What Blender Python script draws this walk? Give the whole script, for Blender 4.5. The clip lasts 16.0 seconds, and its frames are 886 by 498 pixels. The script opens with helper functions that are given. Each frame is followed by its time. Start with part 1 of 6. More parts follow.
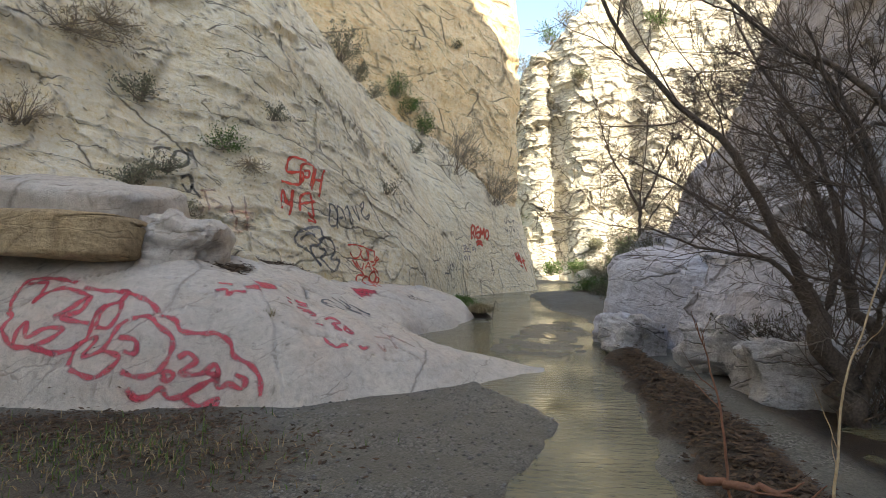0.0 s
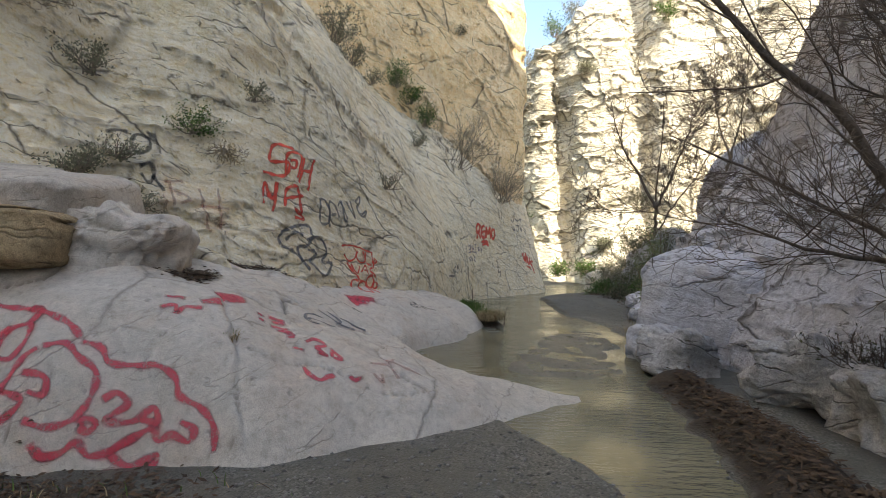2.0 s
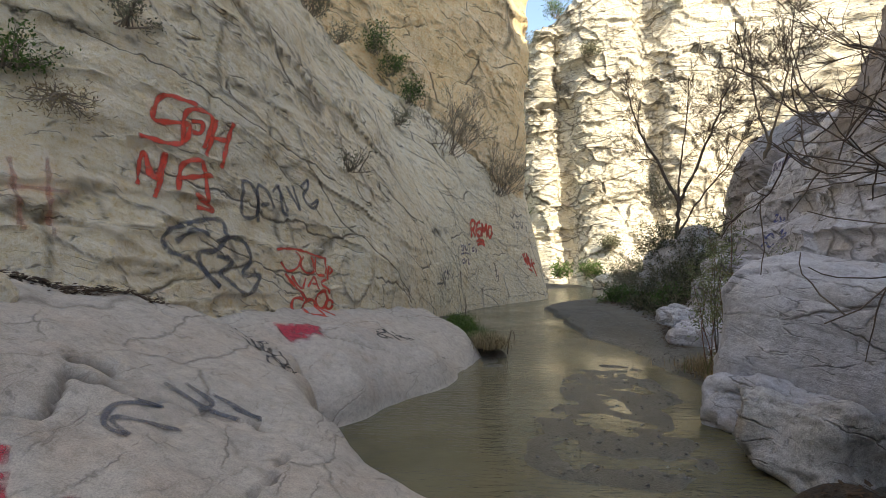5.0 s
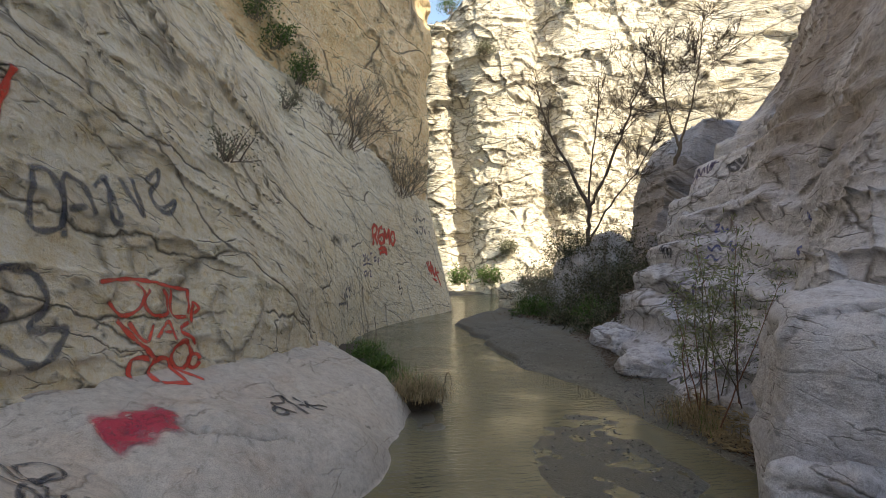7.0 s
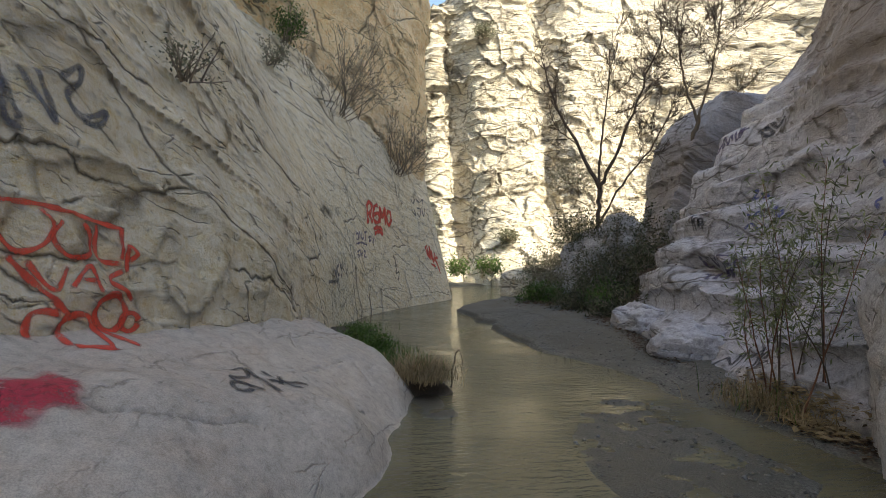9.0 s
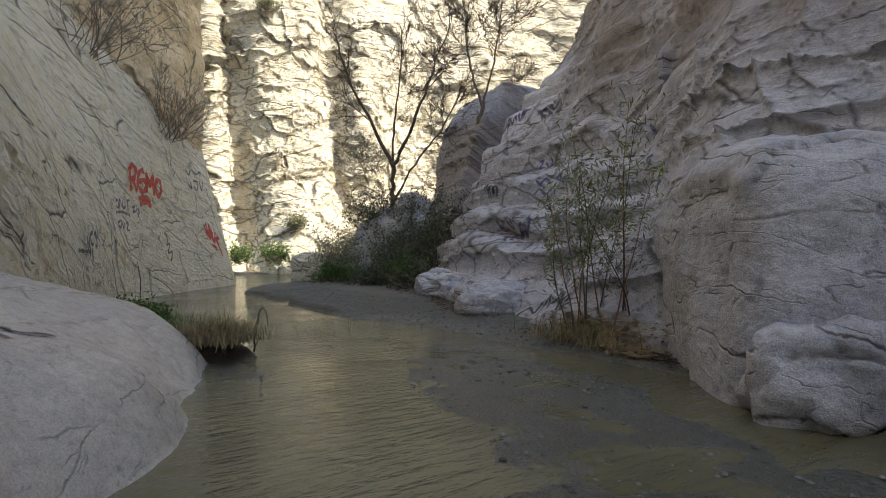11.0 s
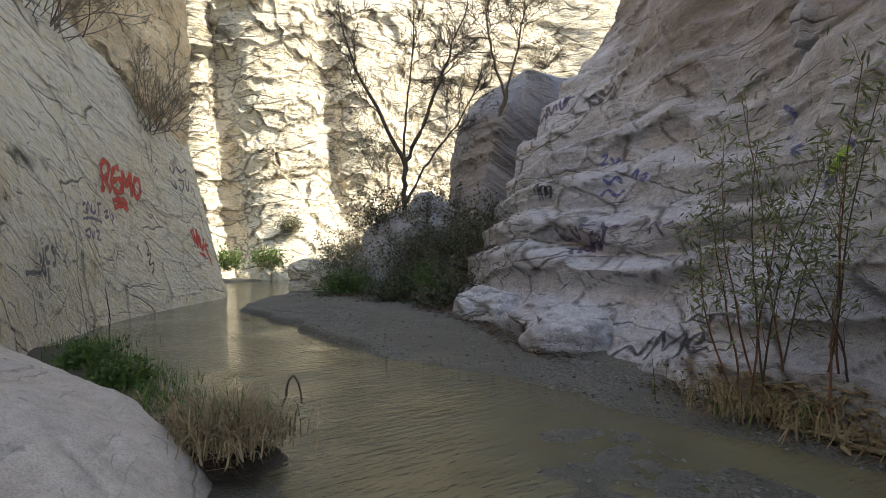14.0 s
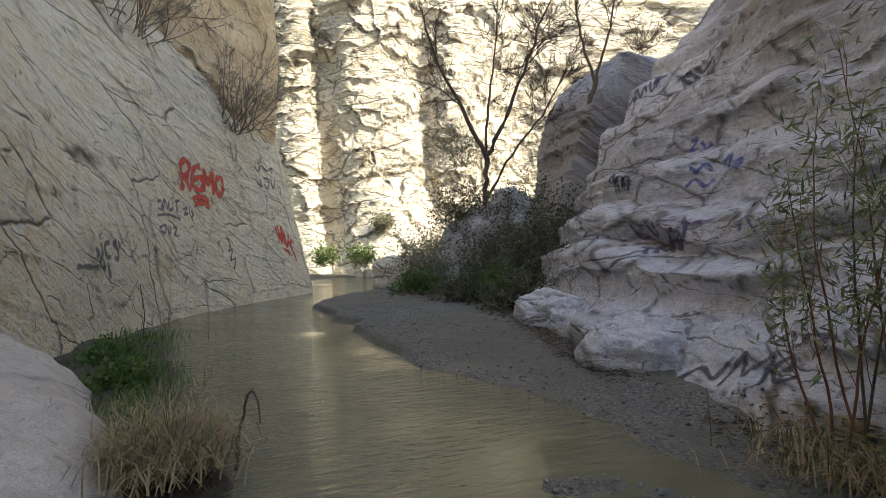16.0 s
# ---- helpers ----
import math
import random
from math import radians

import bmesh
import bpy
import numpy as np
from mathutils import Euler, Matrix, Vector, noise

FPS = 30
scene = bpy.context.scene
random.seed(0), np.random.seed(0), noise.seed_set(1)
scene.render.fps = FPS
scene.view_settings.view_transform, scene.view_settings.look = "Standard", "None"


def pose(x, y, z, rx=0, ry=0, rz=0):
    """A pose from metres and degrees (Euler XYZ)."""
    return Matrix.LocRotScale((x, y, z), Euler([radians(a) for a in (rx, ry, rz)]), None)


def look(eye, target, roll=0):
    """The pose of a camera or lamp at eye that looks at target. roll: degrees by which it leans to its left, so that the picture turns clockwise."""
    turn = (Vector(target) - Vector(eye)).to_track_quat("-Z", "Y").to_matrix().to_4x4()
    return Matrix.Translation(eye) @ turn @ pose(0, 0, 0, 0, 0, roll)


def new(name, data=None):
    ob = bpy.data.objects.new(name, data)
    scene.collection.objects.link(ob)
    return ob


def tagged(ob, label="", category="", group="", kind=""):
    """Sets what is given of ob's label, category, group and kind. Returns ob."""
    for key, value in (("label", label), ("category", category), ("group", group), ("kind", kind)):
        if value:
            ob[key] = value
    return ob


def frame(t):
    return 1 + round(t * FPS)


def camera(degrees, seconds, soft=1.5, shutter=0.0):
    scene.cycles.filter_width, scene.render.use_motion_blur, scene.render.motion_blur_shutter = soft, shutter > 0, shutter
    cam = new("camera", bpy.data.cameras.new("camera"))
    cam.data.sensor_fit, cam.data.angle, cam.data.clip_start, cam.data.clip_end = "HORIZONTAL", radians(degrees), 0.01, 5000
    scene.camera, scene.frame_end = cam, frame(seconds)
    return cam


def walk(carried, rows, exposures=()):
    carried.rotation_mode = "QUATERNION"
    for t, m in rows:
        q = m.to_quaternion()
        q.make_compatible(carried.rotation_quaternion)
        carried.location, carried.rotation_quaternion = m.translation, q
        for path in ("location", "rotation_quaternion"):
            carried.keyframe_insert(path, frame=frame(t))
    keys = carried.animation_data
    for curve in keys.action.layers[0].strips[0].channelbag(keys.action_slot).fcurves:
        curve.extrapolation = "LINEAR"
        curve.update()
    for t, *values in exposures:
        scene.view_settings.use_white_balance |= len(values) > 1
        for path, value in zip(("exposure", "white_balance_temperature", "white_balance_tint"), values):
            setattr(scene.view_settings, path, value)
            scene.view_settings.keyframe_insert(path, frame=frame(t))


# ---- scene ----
cam = camera(77.5, 16.0, soft=0.55)
PATH = [
    (0, (0.494, 1.357, 1.834), (0.419, 3.956, 1.871), 0.7),
    (0.5, (0.4, 1.803, 1.859), (0.321, 4.402, 1.897), 0.6),
    (1, (0.315, 2.243, 1.853), (0.24, 4.841, 1.89), 0.6),
    (1.5, (0.267, 2.661, 1.853), (0.192, 5.26, 1.892), 0.6),
    (2, (0.285, 3.064, 1.884), (0.211, 5.663, 1.92), 0.6),
    (2.5, (0.334, 3.479, 1.882), (0.261, 6.077, 1.921), 0.6),
    (3, (0.41, 4.026, 1.889), (0.337, 6.625, 1.929), 0.6),
    (3.5, (0.481, 4.615, 1.918), (0.413, 7.214, 1.955), 0.7),
    (3.7, (0.528, 4.879, 1.914), (0.455, 7.478, 1.955), 0.6),
    (5.8, (0.135, 8.124, 2.149), (0.191, 10.722, 2.162), 1.1),
    (6, (0.06, 8.445, 2.145), (0.29, 11.034, 2.166), 0.9),
    (6.5, (-0.125, 9.13, 2.226), (0.368, 11.682, 2.256), 0.5),
    (7, (-0.208, 9.601, 2.378), (0.304, 12.149, 2.409), 0.5),
    (7.5, (-0.215, 9.978, 2.443), (0.305, 12.524, 2.477), 0.4),
    (8, (-0.177, 10.407, 2.249), (0.351, 12.953, 2.281), 0.4),
    (8.5, (-0.124, 10.813, 1.992), (0.407, 13.359, 2.023), 0.5),
    (9, (-0.099, 11.12, 1.762), (0.439, 13.663, 1.793), 0.5),
    (9.5, (-0.095, 11.32, 1.552), (0.65, 13.811, 1.585), 0.5),
    (10, (-0.111, 11.456, 1.366), (1.135, 13.737, 1.4), -0.1),
    (10.2, (-0.118, 11.525, 1.271), (1.238, 13.744, 1.309), -0.2),
    (12.3, (-0.259, 13.129, 0.896), (1.238, 15.255, 0.906), -0.3),
    (12.5, (-0.187, 13.337, 0.822), (1.314, 15.46, 0.828), -0.3),
    (13, (-0.021, 13.774, 0.894), (1.483, 15.894, 0.902), -0.3),
    (13.5, (0.078, 14.078, 1.364), (1.587, 16.194, 1.377), -0.4),
    (14, (0.185, 14.359, 1.403), (1.698, 16.474, 1.417), -0.5),
    (14.5, (0.309, 14.592, 1.345), (1.827, 16.704, 1.36), -0.5),
    (15, (0.625, 14.684, 1.339), (2.131, 16.804, 1.356), -0.5),
    (15.5, (0.967, 14.648, 1.383), (2.296, 16.883, 1.395), -0.3),
    (16, (1.294, 14.572, 1.403), (2.37, 16.939, 1.409), -0.0),
]
walk(cam, [(t, look(eye, target, roll)) for t, eye, target, roll in PATH],
     exposures=[(0.0, 1.78, 7350, 5), (3.7, 1.46, 7300, 5), (6.0, 1.30, 7450, 6), (10.0, 1.23, 7150, 5), (13.0, 1.36, 7050, 5), (16.0, 1.42, 7050, 6)])

# ---- world, sun, exposure ----
SUN_EL, SUN_AZ = 45.0, 147.0          # degrees; azimuth clockwise from +y
world = bpy.data.worlds.new("sky")
scene.world = world
world.use_nodes = True
wn = world.node_tree
sky = wn.nodes.new("ShaderNodeTexSky")
sky.sky_type = 'NISHITA'
sky.sun_disc = False
sky.sun_elevation = radians(SUN_EL)
sky.sun_rotation = radians(SUN_AZ)
wn.nodes["Background"].inputs["Strength"].default_value = 0.15
wn.links.new(sky.outputs["Color"], wn.nodes["Background"].inputs["Color"])
sun_data = bpy.data.lights.new("sun", 'SUN')
sun_data.energy, sun_data.angle, sun_data.color = 3.8, radians(0.53), (1.0, 0.93, 0.80)
sun = new("sun", sun_data)
to_sun = Vector((math.sin(radians(SUN_AZ)) * math.cos(radians(SUN_EL)),
                 math.cos(radians(SUN_AZ)) * math.cos(radians(SUN_EL)), math.sin(radians(SUN_EL))))
sun.matrix_world = look(to_sun * 80, (0, 0, 0))

# ---- numeric noise ----
RNG = np.random.default_rng(7)


def hash3(ix, iy, iz, seed):
    h = (ix.astype(np.int64) * 374761393 + iy.astype(np.int64) * 668265263 + iz.astype(np.int64) * 2147483647 + seed * 1442695041) & 0x7fffffff
    h = ((h ^ (h >> 13)) * 1274126177) & 0x7fffffff
    h = ((h ^ (h >> 16)) * 73856093) & 0x7fffffff
    return (h ^ (h >> 11)) / float(0x7fffffff)


def vnoise(p, seed=0):
    """Smooth value noise, -1 to 1, at rows of p."""
    i = np.floor(p).astype(np.int64)
    f = p - i
    f = f * f * f * (f * (f * 6 - 15) + 10)
    out = np.zeros(len(p))
    for dx in (0, 1):
        wx = f[:, 0] if dx else 1 - f[:, 0]
        for dy in (0, 1):
            wy = f[:, 1] if dy else 1 - f[:, 1]
            for dz in (0, 1):
                wz = f[:, 2] if dz else 1 - f[:, 2]
                out += wx * wy * wz * hash3(i[:, 0] + dx, i[:, 1] + dy, i[:, 2] + dz, seed)
    return out * 2 - 1


def fbm(p, octaves=4, seed=0):
    out, amp = np.zeros(len(p)), 1.0
    for k in range(octaves):
        out += amp * vnoise(p * 2.0 ** k + 17.3 * k, seed + k)
        amp *= 0.5
    return out


def worley(p, seed=0):
    """Distance to the border between the two nearest cells, and a random number for the nearest cell."""
    i = np.floor(p).astype(np.int64)
    f1 = np.full(len(p), 9.0)
    f2 = np.full(len(p), 9.0)
    cell = np.zeros(len(p))
    for dx in (-1, 0, 1):
        for dy in (-1, 0, 1):
            for dz in (-1, 0, 1):
                cx, cy, cz = i[:, 0] + dx, i[:, 1] + dy, i[:, 2] + dz
                q = np.stack([cx + hash3(cx, cy, cz, seed), cy + hash3(cx, cy, cz, seed + 1), cz + hash3(cx, cy, cz, seed + 2)], 1)
                d = np.sqrt(((q - p) ** 2).sum(1))
                near = d < f1
                f2 = np.where(near, f1, np.minimum(f2, d))
                cell = np.where(near, hash3(cx, cy, cz, seed + 3), cell)
                f1 = np.where(near, d, f1)
    return f2 - f1, cell


def hermite(xs, ys, q):
    """Smooth curve through a small table, without overshoot at its ends."""
    xs, ys, q = np.asarray(xs, float), np.asarray(ys, float), np.asarray(q, float)
    m = np.gradient(ys, xs)
    k = np.clip(np.searchsorted(xs, q) - 1, 0, len(xs) - 2)
    h = xs[k + 1] - xs[k]
    t = np.clip((q - xs[k]) / h, 0, 1)
    t2, t3 = t * t, t * t * t
    return ((2 * t3 - 3 * t2 + 1) * ys[k] + (t3 - 2 * t2 + t) * h * m[k] + (3 * t2 - 2 * t3) * ys[k + 1] + (t3 - t2) * h * m[k + 1])


def sstep(a, b, x):
    t = np.clip((x - a) / (b - a), 0, 1)
    return t * t * (3 - 2 * t)


# ---- materials ----
def shader(name):
    m = bpy.data.materials.new(name)
    m.use_nodes = True
    return m, m.node_tree, m.node_tree.nodes["Principled BSDF"]


def nd(tree, kind, links=(), **values):
    n = tree.nodes.new(kind)
    for key, v in values.items():
        if key in ("operation", "blend_type", "data_type", "feature", "attribute_name", "noise_dimensions", "wave_type", "bands_direction"):
            if key == "operation":
                n.operation = v
            elif key == "blend_type":
                n.blend_type = v
            elif key == "data_type":
                n.data_type = v
            elif key == "feature":
                n.feature = v
            elif key == "attribute_name":
                n.attribute_name = v
            elif key == "wave_type":
                n.wave_type = v
            elif key == "bands_direction":
                n.bands_direction = v
        else:
            n.inputs[key.replace("_", " ")].default_value = v
    for socket, source in links:
        tree.links.new(source, n.inputs[socket])
    return n


def noise_at(tree, coord, scale, detail=4.0, rough=0.55, stretch=(1, 1, 1), turn=(0, 0, 0)):
    if stretch != (1, 1, 1) or turn != (0, 0, 0):
        mp = nd(tree, "ShaderNodeMapping", [("Vector", coord)])
        mp.inputs["Scale"].default_value = stretch
        mp.inputs["Rotation"].default_value = turn
        coord = mp.outputs["Vector"]
    n = nd(tree, "ShaderNodeTexNoise", [("Vector", coord)], Scale=scale, Detail=detail, Roughness=rough)
    return n.outputs["Fac"]


def ramp(tree, fac, stops):
    r = nd(tree, "ShaderNodeValToRGB", [("Fac", fac)])
    e = r.color_ramp.elements
    while len(e) < len(stops):
        e.new(0.5)
    for el, (pos, col) in zip(e, stops):
        el.position = pos
        el.color = (*col, 1) if len(col) == 3 else col
    return r.outputs["Color"]


def mixed(tree, fac, a, b, mode='MIX'):
    n = tree.nodes.new("ShaderNodeMix")
    n.data_type, n.blend_type = 'RGBA', mode
    for socket, v in ((n.inputs[0], fac), (n.inputs[6], a), (n.inputs[7], b)):
        if isinstance(v, (int, float)):
            socket.default_value = v
        elif isinstance(v, tuple):
            socket.default_value = (*v, 1)
        else:
            tree.links.new(v, socket)
    return n.outputs[2]


def rock_material(name, pale, grey, stain, stain_amount=0.5, dip=(0, 0, 0), streak=0.3, polish=0.0, cracks=1.0, facets=1.0, wide_by=1.0, bumpy=0.65, grain=1.0):
    m, t, b = shader(name)
    co = nd(t, "ShaderNodeTexCoord").outputs["Object"]
    big = noise_at(t, co, 0.33, 5, 0.6)
    med = noise_at(t, co, 1.7, 6, 0.62)
    fine = noise_at(t, co, 14, 6, 0.68)
    grit = noise_at(t, co, 90, 3, 0.7)
    base = mixed(t, ramp(t, big, [(0.38, (0, 0, 0)), (0.62, (1, 1, 1))]), pale, grey)
    stn = ramp(t, med, [(0.5, (0, 0, 0)), (0.72, (1, 1, 1))])
    base = mixed(t, nd_scale(t, stn, stain_amount), base, stain)
    run = noise_at(t, co, 2.2, 5, 0.6, (1.6, 1.6, 0.16))
    base = mixed(t, nd_scale(t, ramp(t, run, [(0.54, (0, 0, 0)), (0.7, (1, 1, 1))]), streak), base,
                 tuple(c * 0.55 for c in stain))
    bed = noise_at(t, co, 1.5, 6, 0.66, (0.35, 0.35, 5.5), dip)
    base = mixed(t, nd_scale(t, ramp(t, bed, [(0.56, (0, 0, 0)), (0.66, (1, 1, 1))]), 0.13), base, tuple(c * 0.72 for c in grey))
    mid = noise_at(t, co, 4.6, 6, 0.7, (1, 1, 1.5))
    base = mixed(t, 0.42 * grain, base, ramp(t, mid, [(0.34, (0.30, 0.285, 0.26)), (0.5, (0.53, 0.53, 0.53)), (0.66, (0.70, 0.70, 0.70))]), 'OVERLAY')
    base = mixed(t, 0.62 * grain, base, ramp(t, fine, [(0.3, (0.25, 0.23, 0.20)), (0.46, (0.53, 0.53, 0.53)), (0.7, (0.78, 0.77, 0.76))]), 'OVERLAY')
    base = mixed(t, 0.6 * grain, base, ramp(t, grit, [(0.32, (0.26, 0.26, 0.26)), (0.62, (0.78, 0.78, 0.78))]), 'OVERLAY')
    spots = noise_at(t, co, 6.5, 3, 0.5)
    base = mixed(t, nd_scale(t, ramp(t, spots, [(0.68, (0, 0, 0)), (0.74, (1, 1, 1))]), 0.5), base, tuple(c * 0.35 for c in grey))
    wv = nd(t, "ShaderNodeTexNoise", [("Vector", co)], Scale=1.1, Detail=5.0, Roughness=0.6)
    bent = nd(t, "ShaderNodeVectorMath", [(0, co)], operation='ADD')
    t.links.new(nd(t, "ShaderNodeVectorMath", [(0, wv.outputs["Color"])], operation='MULTIPLY').outputs[0], bent.inputs[1])
    bent.inputs[1].links[0].from_node.inputs[1].default_value = (0.4, 0.4, 0.4)
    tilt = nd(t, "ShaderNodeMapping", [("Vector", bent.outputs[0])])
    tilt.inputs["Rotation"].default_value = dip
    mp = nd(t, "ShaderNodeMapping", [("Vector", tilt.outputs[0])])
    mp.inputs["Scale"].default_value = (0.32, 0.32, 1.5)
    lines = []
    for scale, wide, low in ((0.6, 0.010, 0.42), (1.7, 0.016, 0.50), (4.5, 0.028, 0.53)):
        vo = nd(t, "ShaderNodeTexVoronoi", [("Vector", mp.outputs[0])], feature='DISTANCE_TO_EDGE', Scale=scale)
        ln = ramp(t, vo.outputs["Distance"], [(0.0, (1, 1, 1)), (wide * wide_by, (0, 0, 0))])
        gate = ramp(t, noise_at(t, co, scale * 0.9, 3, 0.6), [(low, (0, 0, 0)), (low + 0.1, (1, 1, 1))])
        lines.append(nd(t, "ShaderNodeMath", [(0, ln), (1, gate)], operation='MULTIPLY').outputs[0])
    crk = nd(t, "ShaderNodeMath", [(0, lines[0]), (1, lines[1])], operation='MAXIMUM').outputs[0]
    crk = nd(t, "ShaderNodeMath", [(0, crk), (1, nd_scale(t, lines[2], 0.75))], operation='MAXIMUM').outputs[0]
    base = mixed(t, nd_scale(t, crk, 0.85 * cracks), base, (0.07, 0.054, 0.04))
    fac1 = nd(t, "ShaderNodeTexVoronoi", [("Vector", mp.outputs[0])], Scale=3.4).outputs["Distance"]
    fac2 = nd(t, "ShaderNodeTexVoronoi", [("Vector", mp.outputs[0])], Scale=9.5).outputs["Distance"]
    varn = nd(t, "ShaderNodeAttribute", attribute_name="varnish").outputs["Fac"]
    base = mixed(t, varn, base, mixed(t, med, (0.11, 0.082, 0.066), (0.31, 0.245, 0.19)))
    seam = nd(t, "ShaderNodeAttribute", attribute_name="seam").outputs["Fac"]
    base = mixed(t, nd_scale(t, seam, 0.85), base, (0.075, 0.058, 0.042))
    t.links.new(base, b.inputs["Base Color"])
    b.inputs["Roughness"].default_value = 0.86 - polish
    b.inputs["Specular IOR Level"].default_value = 0.3
    h = nd(t, "ShaderNodeMath", [(0, fine), (1, med)], operation='ADD').outputs[0]
    h2 = nd(t, "ShaderNodeMath", [(0, nd_scale(t, grit, 0.25)), (1, h)], operation='ADD').outputs[0]
    h3 = nd(t, "ShaderNodeMath", [(0, nd_scale(t, bed, 0.12)), (1, h2)], operation='ADD').outputs[0]
    h4 = nd(t, "ShaderNodeMath", [(0, nd_scale(t, fac1, 0.55 * facets)), (1, h3)], operation='ADD').outputs[0]
    h5 = nd(t, "ShaderNodeMath", [(0, nd_scale(t, fac2, 0.45 * facets)), (1, h4)], operation='ADD').outputs[0]
    h6 = nd(t, "ShaderNodeMath", [(0, h5), (1, nd_scale(t, crk, 1.2 * cracks))], operation='SUBTRACT').outputs[0]
    bump = nd(t, "ShaderNodeBump", [("Height", h6)], Strength=bumpy, Distance=0.10)
    t.links.new(bump.outputs["Normal"], b.inputs["Normal"])
    return m


def nd_scale(tree, socket, k):
    n = tree.nodes.new("ShaderNodeMath")
    n.operation = 'MULTIPLY'
    n.inputs[1].default_value = k
    tree.links.new(socket, n.inputs[0])
    return n.outputs[0]


def plain_material(name, dark, light, scale=20.0, rough=0.85, bump=0.3, stretch=(1, 1, 1), random_amount=0.0, spec=0.3, translucent=0.0):
    m, t, b = shader(name)
    co = nd(t, "ShaderNodeTexCoord").outputs["Object"]
    f = noise_at(t, co, scale, 5, 0.6, stretch)
    base = ramp(t, f, [(0.3, dark), (0.7, light)])
    if random_amount:
        isl = nd(t, "ShaderNodeNewGeometry").outputs["Random Per Island"]
        base = mixed(t, random_amount, base, ramp(t, isl, [(0.0, tuple(c * 0.45 for c in dark)), (0.5, light), (1.0, tuple(min(1, c * 1.5) for c in light))]))
    t.links.new(base, b.inputs["Base Color"])
    b.inputs["Roughness"].default_value = rough
    b.inputs["Specular IOR Level"].default_value = spec
    if bump:
        bp = nd(t, "ShaderNodeBump", [("Height", f)], Strength=bump, Distance=0.02)
        t.links.new(bp.outputs["Normal"], b.inputs["Normal"])
    if translucent:
        tr = nd(t, "ShaderNodeBsdfTranslucent")
        t.links.new(base, tr.inputs["Color"])
        mx = nd(t, "ShaderNodeMixShader", Fac=translucent)
        t.links.new(b.outputs[0], mx.inputs[1])
        t.links.new(tr.outputs[0], mx.inputs[2])
        t.links.new(mx.outputs[0], t.nodes["Material Output"].inputs["Surface"])
    return m


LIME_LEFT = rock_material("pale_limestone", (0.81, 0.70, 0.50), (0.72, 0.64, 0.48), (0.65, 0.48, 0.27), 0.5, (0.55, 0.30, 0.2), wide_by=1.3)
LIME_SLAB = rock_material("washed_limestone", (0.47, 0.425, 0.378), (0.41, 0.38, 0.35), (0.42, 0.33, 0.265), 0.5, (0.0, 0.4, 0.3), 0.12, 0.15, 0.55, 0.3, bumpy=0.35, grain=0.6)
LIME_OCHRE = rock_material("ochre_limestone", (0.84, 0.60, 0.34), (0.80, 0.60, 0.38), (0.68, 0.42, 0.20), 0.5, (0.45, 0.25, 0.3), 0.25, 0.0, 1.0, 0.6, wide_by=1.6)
# right wall grey is lowered and blued to carry the skylit shade
LIME_RIGHT = rock_material("shade_tinted_limestone", (0.48, 0.48, 0.53), (0.40, 0.40, 0.445), (0.35, 0.305, 0.275), 0.4, (0, -0.1, 0), 0.25, wide_by=1.3, bumpy=0.5, grain=0.8)
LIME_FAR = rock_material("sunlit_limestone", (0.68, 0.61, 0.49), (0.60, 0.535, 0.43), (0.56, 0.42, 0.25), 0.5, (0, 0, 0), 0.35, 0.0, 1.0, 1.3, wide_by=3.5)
# darker version of the right wall stone; tree and gully shade is in its colour
SHADED_BOULDER = rock_material("shade_darkened_boulder", (0.42, 0.415, 0.43), (0.33, 0.325, 0.335), (0.25, 0.20, 0.16), 0.5)
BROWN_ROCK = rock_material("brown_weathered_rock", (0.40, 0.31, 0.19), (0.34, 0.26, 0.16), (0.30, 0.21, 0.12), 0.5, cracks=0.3)


